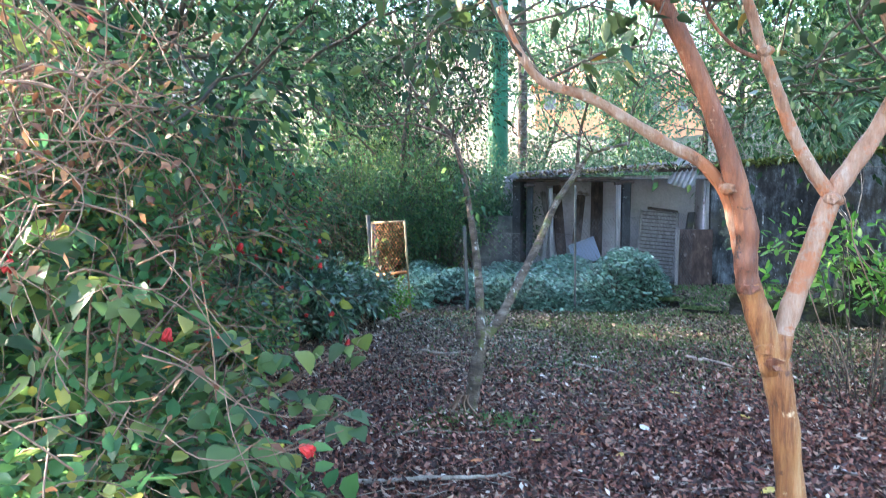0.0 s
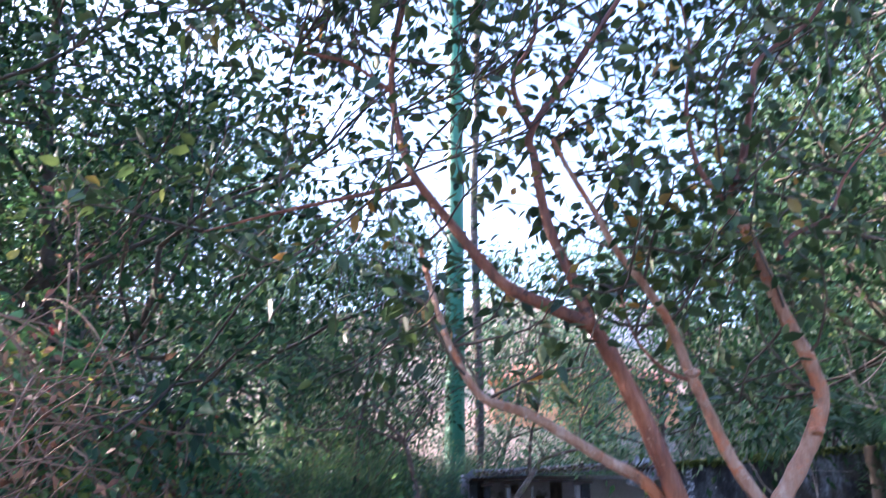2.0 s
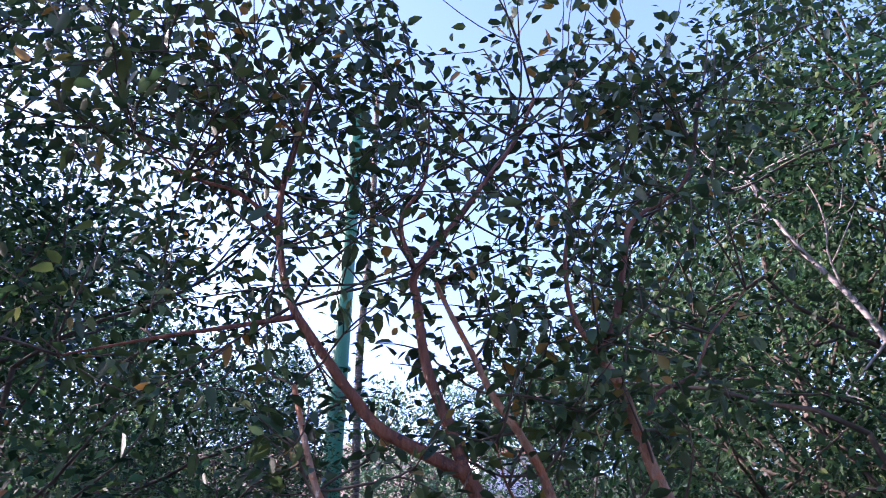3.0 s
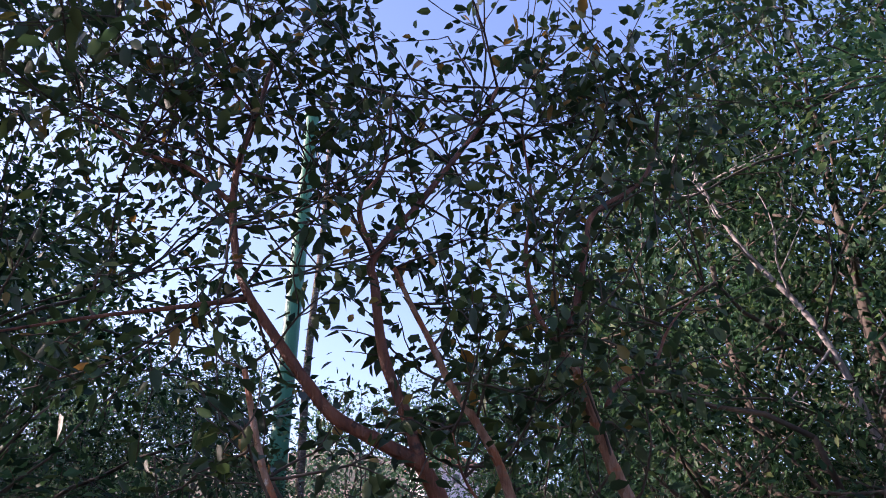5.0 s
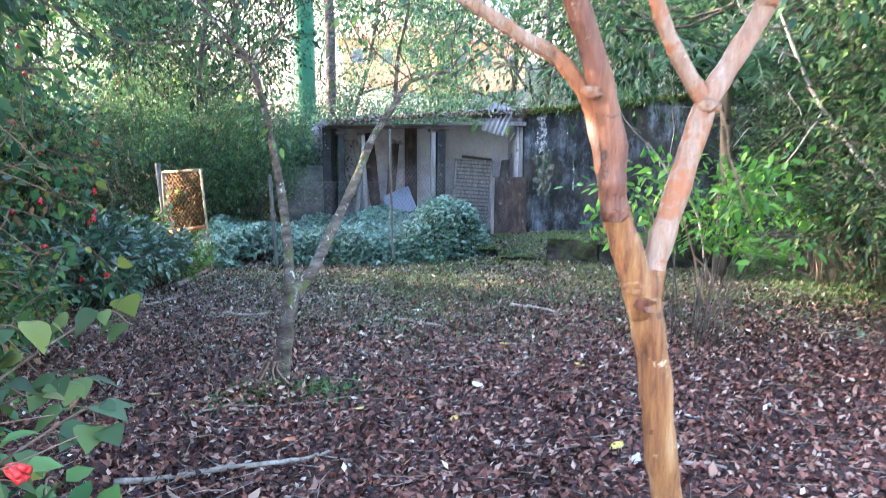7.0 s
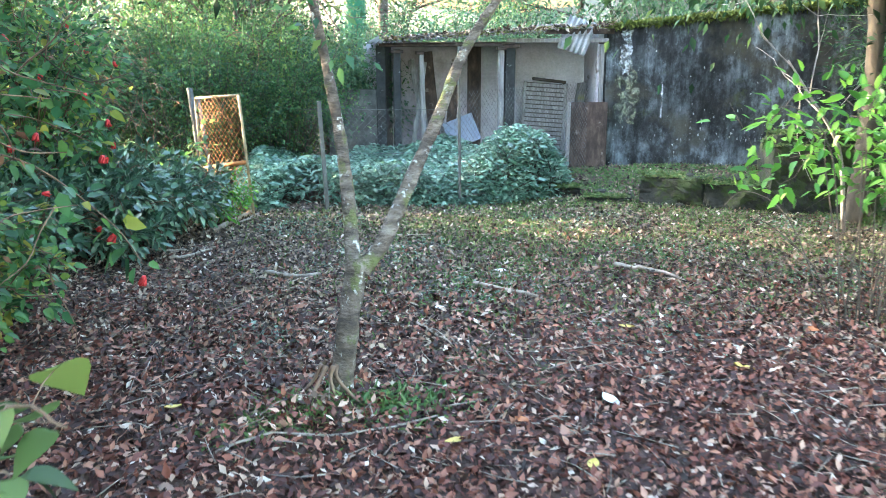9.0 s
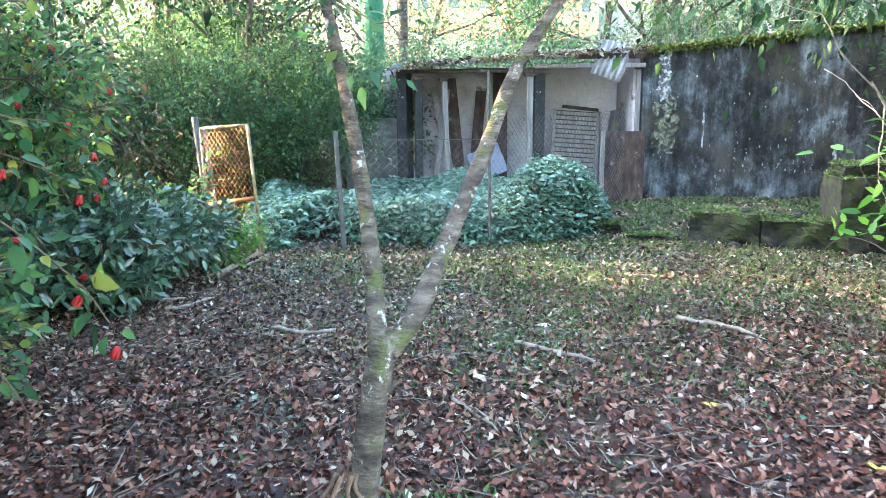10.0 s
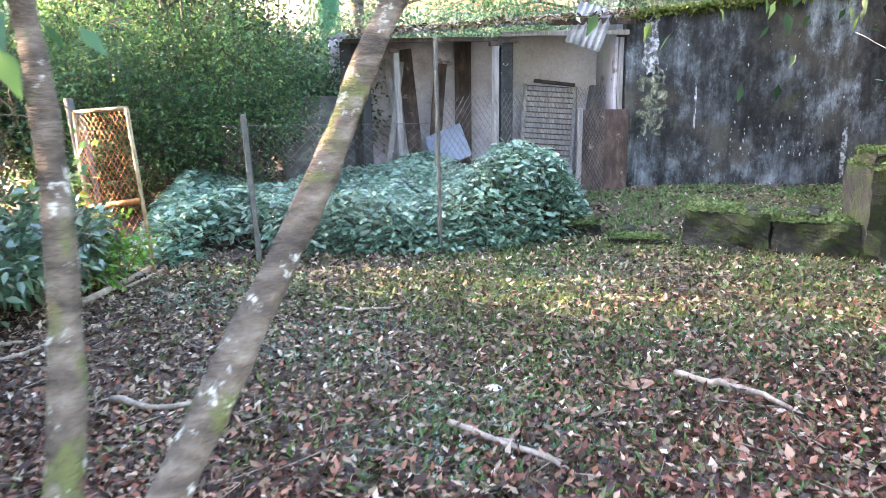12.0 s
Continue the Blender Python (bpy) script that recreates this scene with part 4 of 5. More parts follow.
for a, b, r in [((-0.80, 9.95, -0.405), (-0.44, 10.88, -0.40), 0.026), ((-0.90, 9.85, -0.415), (-0.52, 10.66, -0.41), 0.018), ((-0.60, 10.25, -0.415), (-0.38, 10.80, -0.415), 0.015)]:
    t = thing("fallen_pole", a, "grey rotting pole lying at the gate's foot", "pole")
    bar(a, b, r, M_STICK, t, "shaft")

gate_creeper = bush("gate_creeper", 66, 1.15, 0.38, 16, M_HIB, "broad-leaved creeper climbing the gate post", "vine", per=12, leaf=0.085, wide=0.6, cloud=0.05, arch=0.8, thick=0.004, floor=0.35)
place(gate_creeper, [(-1.15, 10.75, 0, 1.0)])

# ---- ground-cover shrubs before the shed ----
def ivy_height(x, y):
    front = 10.86 + 0.10 * np.sin(2.3 * x + 0.5) + 0.5 * np.exp(-((x - 0.12) / 0.28) ** 2) + 0.25 * np.clip(x - 2.6, 0, 1)
    h = 0.36 + 0.10 * np.sin(1.9 * x + 1.2 * y) + 0.06 * np.sin(5.3 * x - 2.1 * y)
    h = h + 0.42 * np.exp(-((x - 2.75) / 0.62) ** 2 - ((y - 11.5) / 0.7) ** 2) + 0.10 * np.exp(-((x - 1.6) / 0.8) ** 2 - ((y - 11.4) / 0.6) ** 2)
    edge = np.clip((y - front) / 0.25, 0, 1) * np.clip((3.35 - x) / 0.25, 0, 1) * np.clip((x + 0.75) / 0.3, 0, 1)
    return h * np.sqrt(edge)


ig = np.random.default_rng(41)
n = 46000
ix, iy = ig.uniform(-0.8, 3.4, n), 10.6 + 3.3 * ig.uniform(0, 1, n) ** 1.4
ih = ivy_height(ix, iy)
keep = ih > 0.03
ix, iy, ih = ix[keep], iy[keep], ih[keep]
frac = 1 - np.abs(ig.normal(0, 0.28, len(ix)))
near = iy < 11.3
frac[near] = ig.uniform(0.05, 1.05, near.sum())
ip = np.stack([ix, iy, gz(ix, iy) + ih * np.clip(frac, 0.02, 1.1)], 1)
iw = ig.standard_normal((len(ip), 3)) * np.array([1, 1, 0.28]) + np.array([0, -0.3, -0.05])
gc = thing("groundcover_shrubs", (1.3, 12.0, float(gz(1.3, 12.0))), "low dense blue-green glossy shrubs filling the fenced bed", "shrub")
tagged(gc, kind="stuff")
go2 = np.array(gc.matrix_basis.translation)
part_mesh("foliage", leaves("foliage", ip - go2, iw, 0.080, 0.5, M_IVY, ig, fine=True), gc)
st = []
for _ in range(420):
    x, y = ig.uniform(-0.6, 3.3), ig.uniform(10.75, 12.4)
    h = float(ivy_height(x, y))
    if h > 0.1:
        z = float(gz(x, y))
        st.append(tube(smooth_line([(x, y, z - 0.02), (x + ig.normal(0, 0.05), y + ig.normal(0, 0.05), z + h * 0.5), (x + ig.normal(0, 0.12), y + ig.normal(0, 0.12), z + h * 0.95)], 2), 0.006, 0.003, 4))
v, f = join(st)
tagged(part_mesh("stem", mesh_from("stem", v - go2, f, M_DARKBARK), gc), kind="stuff")

# ---- hibiscus hedge ----
hib = bush("hibiscus_shrub", 51, 2.9, 1.15, 150, M_HIB, "tall straggly hibiscus with scarlet hanging flowers", "shrub", "hibiscus hedge", per=33, leaf=0.088, cloud=0.06, flowers=44, arch=0.6, thick=0.008)
place(hib, [(-2.55, 4.0, 0, 1.0), (-2.75, 5.2, 80, 1.05), (-3.2, 6.7, 150, 1.0), (-3.2, 8.4, 220, 1.0), (-2.7, 9.9, 300, 1.0), (-4.6, 6.0, 110, 1.2), (-4.6, 8.6, 40, 1.2)])
low = bush("low_hibiscus", 52, 1.15, 0.75, 70, M_HIB, "waist-high leafy hibiscus with a few red blooms", "shrub", "hibiscus hedge", per=34, leaf=0.09, cloud=0.05, flowers=7, arch=0.9, thick=0.007)
place(low, [(-1.45, 2.45, 0, 0.95), (-1.75, 3.4, 130, 1.0), (-2.05, 6.9, 60, 0.9), (-1.55, 4.3, 200, 0.6)])
dark = bush("dark_leaf_shrub", 53, 0.95, 0.72, 80, M_DARKGLOSS, "dense dark glossy shrub under the hedge", "shrub", "border shrubs", per=40, leaf=0.10, wide=0.5, cloud=0.05, arch=0.7, flowers=3)
place(dark, [(-2.25, 8.75, 0, 1.0), (-1.65, 9.35, 100, 0.95), (-1.25, 10.1, 200, 0.85), (-2.7, 8.1, 300, 1.0), (-2.1, 9.9, 50, 1.15), (-2.6, 7.2, 160, 0.8)])

weed = bush("gate_weed", 59, 0.5, 0.3, 26, M_LIME, "small yellow-green weed at the gate's foot", "plant", per=16, leaf=0.06, wide=0.5, cloud=0.04, arch=0.6, thick=0.004)
place(weed, [(-0.68, 10.45, 0, 1.0)])

# near spray with broad leaves
spray = bush("broadleaf_spray", 54, 0.62, 0.42, 12, M_HIB, "young broad-leaved seedling with large soft leaves", "plant", "seedlings", per=7, leaf=0.12, wide=0.75, cloud=0.03, arch=0.7)
place(spray, [(-0.44, 2.9, 0, 0.65), (-0.62, 2.75, 40, 0.8), (-0.85, 3.2, 300, 1.0), (-0.95, 2.6, 150, 0.9)])


def mallow(x, y, height, seed, lean, label="soft broad-leaved mallow with heart-shaped leaves"):
    """A few arching stems with heart-shaped blades on stalks, each blade with a folded midrib and a drooping tip."""
    g = np.random.default_rng(seed)
    t = thing("mallow_plant", (x, y, float(gz(x, y))), label, "plant", "mallow plants")
    tubes, vs, fs = [], [], []
    outline = [(0.0, 0.0), (-0.10, 0.22), (-0.02, 0.40), (0.18, 0.50), (0.42, 0.44), (0.70, 0.25), (1.0, 0.0)]
    for _ in range(g.integers(4, 7)):
        top = np.array([lean[0] + g.normal(0, 0.22), lean[1] + g.normal(0, 0.22), height * g.uniform(0.55, 1.0)])
        line = smooth_line([(g.normal(0, 0.03), g.normal(0, 0.03), -0.02), top * np.array([0.3, 0.3, 0.65]) + g.normal(0, 0.03, 3), top, top + np.array([lean[0] * 0.4, lean[1] * 0.4, -0.03])], 5)
        tubes.append(tube(line, 0.007, 0.0025, 5))
        for k in range(4, len(line)):
            for _ in range(g.integers(1, 3)):
                a = g.uniform(0, 6.28)
                out = np.array([math.cos(a), math.sin(a), g.uniform(-0.1, 0.5)])
                seat = line[k] + out * g.uniform(0.03, 0.09)
                tubes.append(tube(np.array([line[k], (line[k] + seat) / 2 + np.array([0, 0, 0.008]), seat]), 0.002, 0.0012, 3))
                d = unit(np.array([math.cos(a), math.sin(a), g.uniform(-0.9, 0.0)]))
                u = unit(np.cross(d, np.array([g.normal(0, 0.3), g.normal(0, 0.3), 1.0])))
                w = np.cross(u, d)
                L, n0 = g.uniform(0.035, 0.115) * min(1.0, height + 0.3), len(vs)
                for q, h in outline:
                    sag = -0.22 * max(q, 0) ** 2
                    vs += [seat + L * (q * d + (sag + 0.02) * w), seat + L * (q * d + h * 0.95 * u + (sag + 0.16 * h) * w), seat + L * (q * d - h * 0.95 * u + (sag + 0.16 * h) * w)]
                for j in range(len(outline) - 1):
                    b = n0 + 3 * j
                    fs += [(b, b + 1, b + 4, b + 3), (b, b + 3, b + 5, b + 2)]
    v, f = join(tubes)
    tagged(part_mesh("stem", mesh_from("stem", v, f, M_TWIG), t), kind="stuff")
    part_mesh("foliage", mesh_from("foliage", vs, fs, M_MALLOW), t)
    return t


for k, (x, y, h, lean) in enumerate([(-1.12, 2.05, 0.70, (0.02, 0.0)), (-1.35, 2.35, 1.15, (0.05, 0.05)), (-1.0, 2.6, 0.9, (0.15, 0.0)), (-0.98, 2.3, 0.45, (0.05, 0.1)), (-1.35, 2.9, 1.3, (0.15, 0.0)), (-0.75, 2.75, 0.5, (0.12, 0.0)),
                                     (-1.1, 3.2, 0.95, (0.3, 0.05)), (-1.5, 3.1, 1.5, (0.1, 0.0)), (-0.60, 2.45, 0.35, (0.05, 0.1)), (-1.3, 3.9, 0.7, (0.2, 0.0)), (-1.2, 2.05, 0.5, (0.05, 0.1)), (-0.9, 3.5, 0.55, (0.12, 0.0)), (-0.42, 2.95, 0.28, (0.1, 0.0))]):
    mallow(x, y, h, 200 + k, lean)


def tangle(name, c, size, count, seed, mat, label, r=0.004):
    g = np.random.default_rng(seed)
    ob = thing(name, (c[0], c[1], float(gz(c[0], c[1]))), label, "vine")
    o = np.array(ob.matrix_basis.translation)
    ts, tips = [], []
    for _ in range(count):
        p = np.array(c) + g.normal(0, 1, 3) * np.array(size)
        d = g.standard_normal(3) * np.array([1, 1, 0.8])
        pts = [p]
        for _ in range(4):
            d = d + g.standard_normal(3) * 0.7 + np.array([0, 0, -0.25])
            pts.append(pts[-1] + unit(d) * 0.16)
        line = smooth_line(pts, 3)
        ts.append(tube(line - o, r, r * 0.4, 4))
        tips.append(line)
    v, f = join(ts)
    tagged(part_mesh("stem", mesh_from("stem", v, f, mat), ob), kind="stuff")
    pos, ways = leaf_cloud(g, tips, 4, 0.03)
    tagged(part_mesh("dry_foliage", leaves("dry_foliage", pos - o, ways, 0.05, 0.5, M_DRYLEAF, g), ob), kind="stuff")
    return ob


tangle("dry_vine", (-1.35, 2.75, 1.75), (0.20, 0.22, 0.30), 110, 61, M_TWIG, "brown dead vine tangled over the hedge")
tangle("dry_vine", (-1.6, 4.6, 1.0), (0.3, 0.6, 0.6), 150, 62, M_TWIG, "bare brown vine stems hanging in the hedge", 0.005)
tangle("dry_vine", (-1.9, 10.4, 0.9), (0.45, 0.3, 0.5), 110, 63, M_TWIG, "dry pale creepers behind the gate")
tangle("dry_vine", (-2.3, 5.6, 1.5), (0.4, 0.8, 0.6), 160, 64, M_TWIG, "rust-brown dead creeper draped over the hedge")
tangle("dry_vine", (-1.05, 2.3, 0.55), (0.22, 0.3, 0.25), 70, 65, M_TWIG, "dry brown stems among the mallow plants", 0.0035)

# ---- lime shrub beside the guava ----
lime = bush("lime_leaf_shrub", 55, 2.3, 1.05, 24, M_LIME, "airy bright green shrub with drooping sprays", "shrub", per=34, leaf=0.105, wide=0.5, cloud=0.09, arch=0.9, bark=M_DARKBARK, thick=0.006, floor=0.85)
place(lime, [(3.35, 6.15, 0, 0.85), (6.2, 8.0, 140, 0.8)])

# ---- thickets and woodland ----
thick = bush("thicket", 56, 3.6, 1.5, 170, M_WOODS, "dense dark evergreen thicket", "shrub", "thicket", per=72, leaf=0.068, wide=0.58, cloud=0.11, fine=False, low=0, arch=0.6, thick=0.0065, bark=M_DARKBARK)
place(thick, [(-1.3, 13.4, 0, 0.75), (-0.2, 13.9, 70, 0.75), (-0.5, 16.2, 140, 1.0), (-2.8, 16.6, 120, 1.0), (-4.4, 10.1, 250, 1.0), (-6.0, 9.0, 20, 1.2)])
# Same kind of thicket, with the shade put into its leaf colour.
shade = bush("shaded_thicket", 60, 3.6, 1.5, 170, M_SHADELEAF, "thicket at the yard's edge, shade darkened into its green", "shrub", "thicket", per=72, leaf=0.082, wide=0.34, cloud=0.12, fine=False, low=0, arch=0.7, thick=0.0065, bark=M_DARKBARK)
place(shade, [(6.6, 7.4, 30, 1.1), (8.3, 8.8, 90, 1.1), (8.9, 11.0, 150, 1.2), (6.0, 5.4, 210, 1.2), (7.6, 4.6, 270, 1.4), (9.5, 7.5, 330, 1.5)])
pale = bush("pale_thicket", 58, 2.7, 0.95, 90, M_PALE, "soft pale green bush beside the shed", "shrub", "thicket", per=70, leaf=0.068, wide=0.60, cloud=0.10, fine=False, low=0, arch=0.7, thick=0.0065, bark=M_DARKBARK)
place(pale, [(0.80, 15.2, 0, 0.95), (0.05, 14.9, 70, 0.9), (-0.9, 15.2, 140, 1.1), (2.4, 17.2, 210, 1.0), (5.6, 16.2, 280, 1.1), (7.6, 15.4, 30, 1.2), (-2.0, 14.2, 320, 1.0), (-2.7, 13.2, 90, 1.0), (-4.6, 14.2, 190, 1.3), (3.2, 18.2, 40, 1.05), (1.3, 18.0, 100, 1.0), (4.9, 17.8, 250, 1.2), (2.2, 21.0, 10, 1.3), (4.1, 20.6, 170, 1.2)])
bam = bush("feathery_bamboo", 57, 5.2, 1.9, 90, M_PALE, "feathery arching bamboo clump", "bamboo", "bamboo", per=64, leaf=0.15, wide=0.15, cloud=0.16, fine=False, arch=0.9, thick=0.016, bark=M_PALEWOOD)
place(bam, [(9.2, 11.3, 0, 1.0), (9.4, 9.3, 100, 1.15), (6.2, 15.2, 60, 0.62), (3.4, 23.0, 10, 0.5), (0.2, 24.5, 130, 0.6), (6.6, 24.0, 310, 0.6), (-2.6, 25.0, 200, 1.0), (9.6, 22.0, 45, 0.9), (10.0, 16.5, 270, 0.9), (8.3, 6.2, 240, 1.2), (-6.6, 10.4, 200, 1.1)])
t_a = forest_tree("broadleaf_tree", 71, 8.5, 0.14, 0.22, M_WOODS, M_DARKBARK, "dark broad-leaved woodland tree", per=110, leaf=0.11, cloud=0.26)
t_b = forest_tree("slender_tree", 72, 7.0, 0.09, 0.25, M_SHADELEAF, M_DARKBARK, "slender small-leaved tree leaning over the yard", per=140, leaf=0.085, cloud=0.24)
t_c = forest_tree("tall_tree", 73, 13.0, 0.17, 0.35, M_PALE, M_DARKBARK, "tall pale-leaved tree beyond the wall", per=60, leaf=0.23, cloud=0.42)
place(t_a, [(-5.2, 6.4, 0, 1.0), (-6.4, 13.6, 90, 0.9), (-2.4, 17.4, 200, 0.9), (8.4, 8.6, 300, 1.0), (7.2, 3.2, 130, 1.0), (10.6, 14.5, 10, 1.0), (6.4, 17.0, 45, 0.9), (8.2, 15.6, 75, 0.9), (5.0, -5.5, 160, 1.1)])
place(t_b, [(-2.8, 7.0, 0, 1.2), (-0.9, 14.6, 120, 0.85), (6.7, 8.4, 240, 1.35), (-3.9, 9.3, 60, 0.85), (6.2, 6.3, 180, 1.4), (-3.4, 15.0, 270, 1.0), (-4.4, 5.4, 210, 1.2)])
place(t_c, [(-4.0, 20.0, 0, 0.9), (7.6, 23.0, 100, 0.7), (8.6, 19.0, 200, 0.85), (-12.5, 15.0, 300, 0.8), (13.0, 16.0, 60, 1.0), (-0.9, 23.5, 150, 0.65), (2.9, 27.0, 200, 0.72), (7.0, 27.0, 10, 0.5), (11.0, 24.0, 190, 0.6), (-5.5, 26.0, 290, 0.7), (-9.0, 23.0, 90, 0.8), (16.0, 26.0, 330, 0.8), (-14.0, -1.0, 20, 1.0), (13.0, 7.0, 220, 1.0), (0.5, -9.0, 30, 1.0), (-11.0, -2.0, 110, 1.0), (11.0, -3.0, 250, 1.0)])


def tree_fern(x, y, trunk, seed):
    """A fibrous trunk with a crown of long arching fronds, each a rib with two rows of leaflets."""
    g = np.random.default_rng(seed)
    t = thing("tree_fern", (x, y, float(gz(x, y))), "tree fern with long drooping feathery fronds", "fern", "tree ferns")
    v, f = tube(smooth_line([(0, 0, -0.1), (0.04, 0, trunk * 0.5), (0, 0.03, trunk)], 6), 0.09, 0.07, 10, 0.12, seed)
    part_mesh("trunk", mesh_from("trunk", v, f, M_DARKBARK), t)
    for i in range(13):
        a, L = i * 2.4 + g.uniform(-0.2, 0.2), g.uniform(1.2, 1.7)
        c, s2 = math.cos(a), math.sin(a)
        rise = g.uniform(0.25, 0.6)
        rib = smooth_line([(0, 0, trunk), (0.35 * L * c, 0.35 * L * s2, trunk + rise), (0.75 * L * c, 0.75 * L * s2, trunk + rise * 0.7), (L * c, L * s2, trunk - 0.25)], 8)
        v, f = tube(rib, 0.012, 0.003, 5)
        frond = part_mesh("frond", mesh_from("frond", v, f, M_FERN), t)
        k = np.linspace(2, len(rib) - 1.01, 46)
        j = k.astype(int)
        seat = rib[j] + (rib[np.minimum(j + 1, len(rib) - 1)] - rib[j]) * (k - j)[:, None]
        along = rib[np.minimum(j + 1, len(rib) - 1)] - rib[j]
        side = np.cross(along, np.array([0, 0, 1.0]))
        side /= np.linalg.norm(side, axis=1)[:, None] + 1e-9
        ahead = along / (np.linalg.norm(along, axis=1)[:, None] + 1e-9)
        ln = 0.26 * np.sin(np.linspace(0.35, 3.0, 46))
        pos = np.vstack([seat, seat])
        ways = np.vstack([side + 0.4 * ahead - np.array([0, 0, 0.25]), -side + 0.4 * ahead - np.array([0, 0, 0.25])])
        tagged(part_mesh("leaflet", leaves("leaflet", pos, ways, np.concatenate([ln, ln]), 0.16, M_FERN, g), frond), kind="stuff")
    return t


tree_fern(5.6, 9.2, 2.3, 301)
tree_fern(7.3, 6.9, 2.6, 302)

# ---- green mast and far hillside ----
mast = thing("green_mast", (1.38, 20.0, -0.42), "tall bright green painted mast beyond the shed", "mast")
for i in range(4):
    part("section", (lambda bm: (bmesh.ops.create_cone(bm, cap_ends=True, segments=20, radius1=0.27 - 0.02 * i, radius2=0.25 - 0.02 * i, depth=4.0), bmesh.ops.translate(bm, vec=(0, 0, 2 + 4.0 * i), verts=bm.verts), bm)[2])(bmesh.new()), M_GREEN, mast)
    part("flange", (lambda bm: (bmesh.ops.create_cone(bm, cap_ends=True, segments=20, radius1=0.32 - 0.02 * i, radius2=0.32 - 0.02 * i, depth=0.06), bmesh.ops.translate(bm, vec=(0, 0, 4.0 * i + 4.0), verts=bm.verts), bm)[2])(bmesh.new()), M_GREEN, mast)
pine = thing("bare_trunk_tree", (1.85, 19.0, -0.42), "tall bare flaking trunk beside the mast", "tree")
v, f = tube(smooth_line([(0, 0, -0.2), (0.05, 0, 4), (-0.05, 0, 8), (0.05, 0, 12), (0.0, 0, 16)], 6), 0.12, 0.07, 9, 0.06, 3)
part_mesh("trunk", mesh_from("trunk", v, f, M_GREYBARK), pine)

hx, hy = np.meshgrid(np.linspace(-160, 160, 60), np.linspace(55, 190, 30))
hz = -3 + 36 * np.clip((hy - 55) / 110, 0, 1) ** 0.8 + 2.0 * np.sin(hx * 0.07) + 1.5 * np.sin(hx * 0.19 + hy * 0.1)
tagged(part_mesh("backdrop_hill", mesh_from("backdrop_hill", np.stack([hx, hy, hz], -1).reshape(-1, 3), [(j * 60 + i, j * 60 + i + 1, (j + 1) * 60 + i + 1, (j + 1) * 60 + i) for j in range(29) for i in range(59)], M_HILL)), "sunlit reddish hillside far beyond the trees", "hill", kind="structure")



def far_house(x, y, z, w, d, h, rz, wall, label):
    t = thing("house", (x, y, z), label, "house", "hillside houses", rz)
    part("wall", box(bmesh.new(), (w, d, h + 2.0), pose(0, 0, h / 2 - 1.0), 0), wall, t)
    bm = bmesh.new()
    e = 0.5
    vs = [bm.verts.new(q) for q in ((-w / 2 - e, -d / 2 - e, h), (w / 2 + e, -d / 2 - e, h), (w / 2 + e, d / 2 + e, h), (-w / 2 - e, d / 2 + e, h), (-w / 4, 0, h + 1.7), (w / 4, 0, h + 1.7))]
    for q in ((0, 1, 5, 4), (1, 2, 5), (2, 3, 4, 5), (3, 0, 4), (3, 2, 1, 0)):
        bm.faces.new([vs[i] for i in q])
    part("roof", bm, M_TILE, t, "red clay tile roof")
    for i in range(3):
        win = part("window", box(bmesh.new(), (0.95, 0.10, 1.15), pose(-w / 3 + i * w / 3, -d / 2 - 0.02, h * 0.55), 0.02), M_PALEWOOD, t)
        part("pane", box(bmesh.new(), (0.75, 0.04, 0.95), pose(-w / 3 + i * w / 3, -d / 2 - 0.07, h * 0.55), 0), M_WIRE, win, "dark glass")
    return t


hill_z = lambda x, y: -3 + 36 * min(max((y - 55) / 110, 0), 1) ** 0.8 + 2.0 * math.sin(x * 0.07) + 1.5 * math.sin(x * 0.19 + y * 0.1)
far_house(20.0, 72.0, hill_z(20, 72), 8.0, 6.0, 3.4, 14, M_HOUSE, "orange rendered house on the sunlit hillside")
far_house(11.5, 68.0, hill_z(11.5, 68), 7.0, 5.5, 3.0, -8, M_HOUSE, "small orange house low on the hillside")
far_house(27.0, 96.0, hill_z(27, 96), 8.0, 6.0, 3.6, 6, M_PLASTER, "pale limewashed house high on the hillside")

# ---- sticks, logs, loose leaves ----
def stick(pts, r, label="pale dead branch lying on the leaf litter", mat=M_STICK, cat="stick"):
    g = np.random.default_rng(int(abs(pts[0][0]) * 100))
    t = thing("fallen_branch", (pts[0][0], pts[0][1], float(gz(*pts[0]))), label, cat, "fallen branches")
    o = np.array(t.matrix_basis.translation)
    line = smooth_line([(x, y, float(gz(x, y)) + r + 0.012 + g.uniform(0, 0.01)) for x, y in pts], 4)
    line = line + g.normal(0, 0.004, line.shape)
    v, f = tube(line - o, r, r * 0.55, 6, 0.1)
    part_mesh("shaft", mesh_from("shaft", v, f, mat), t)
    return t


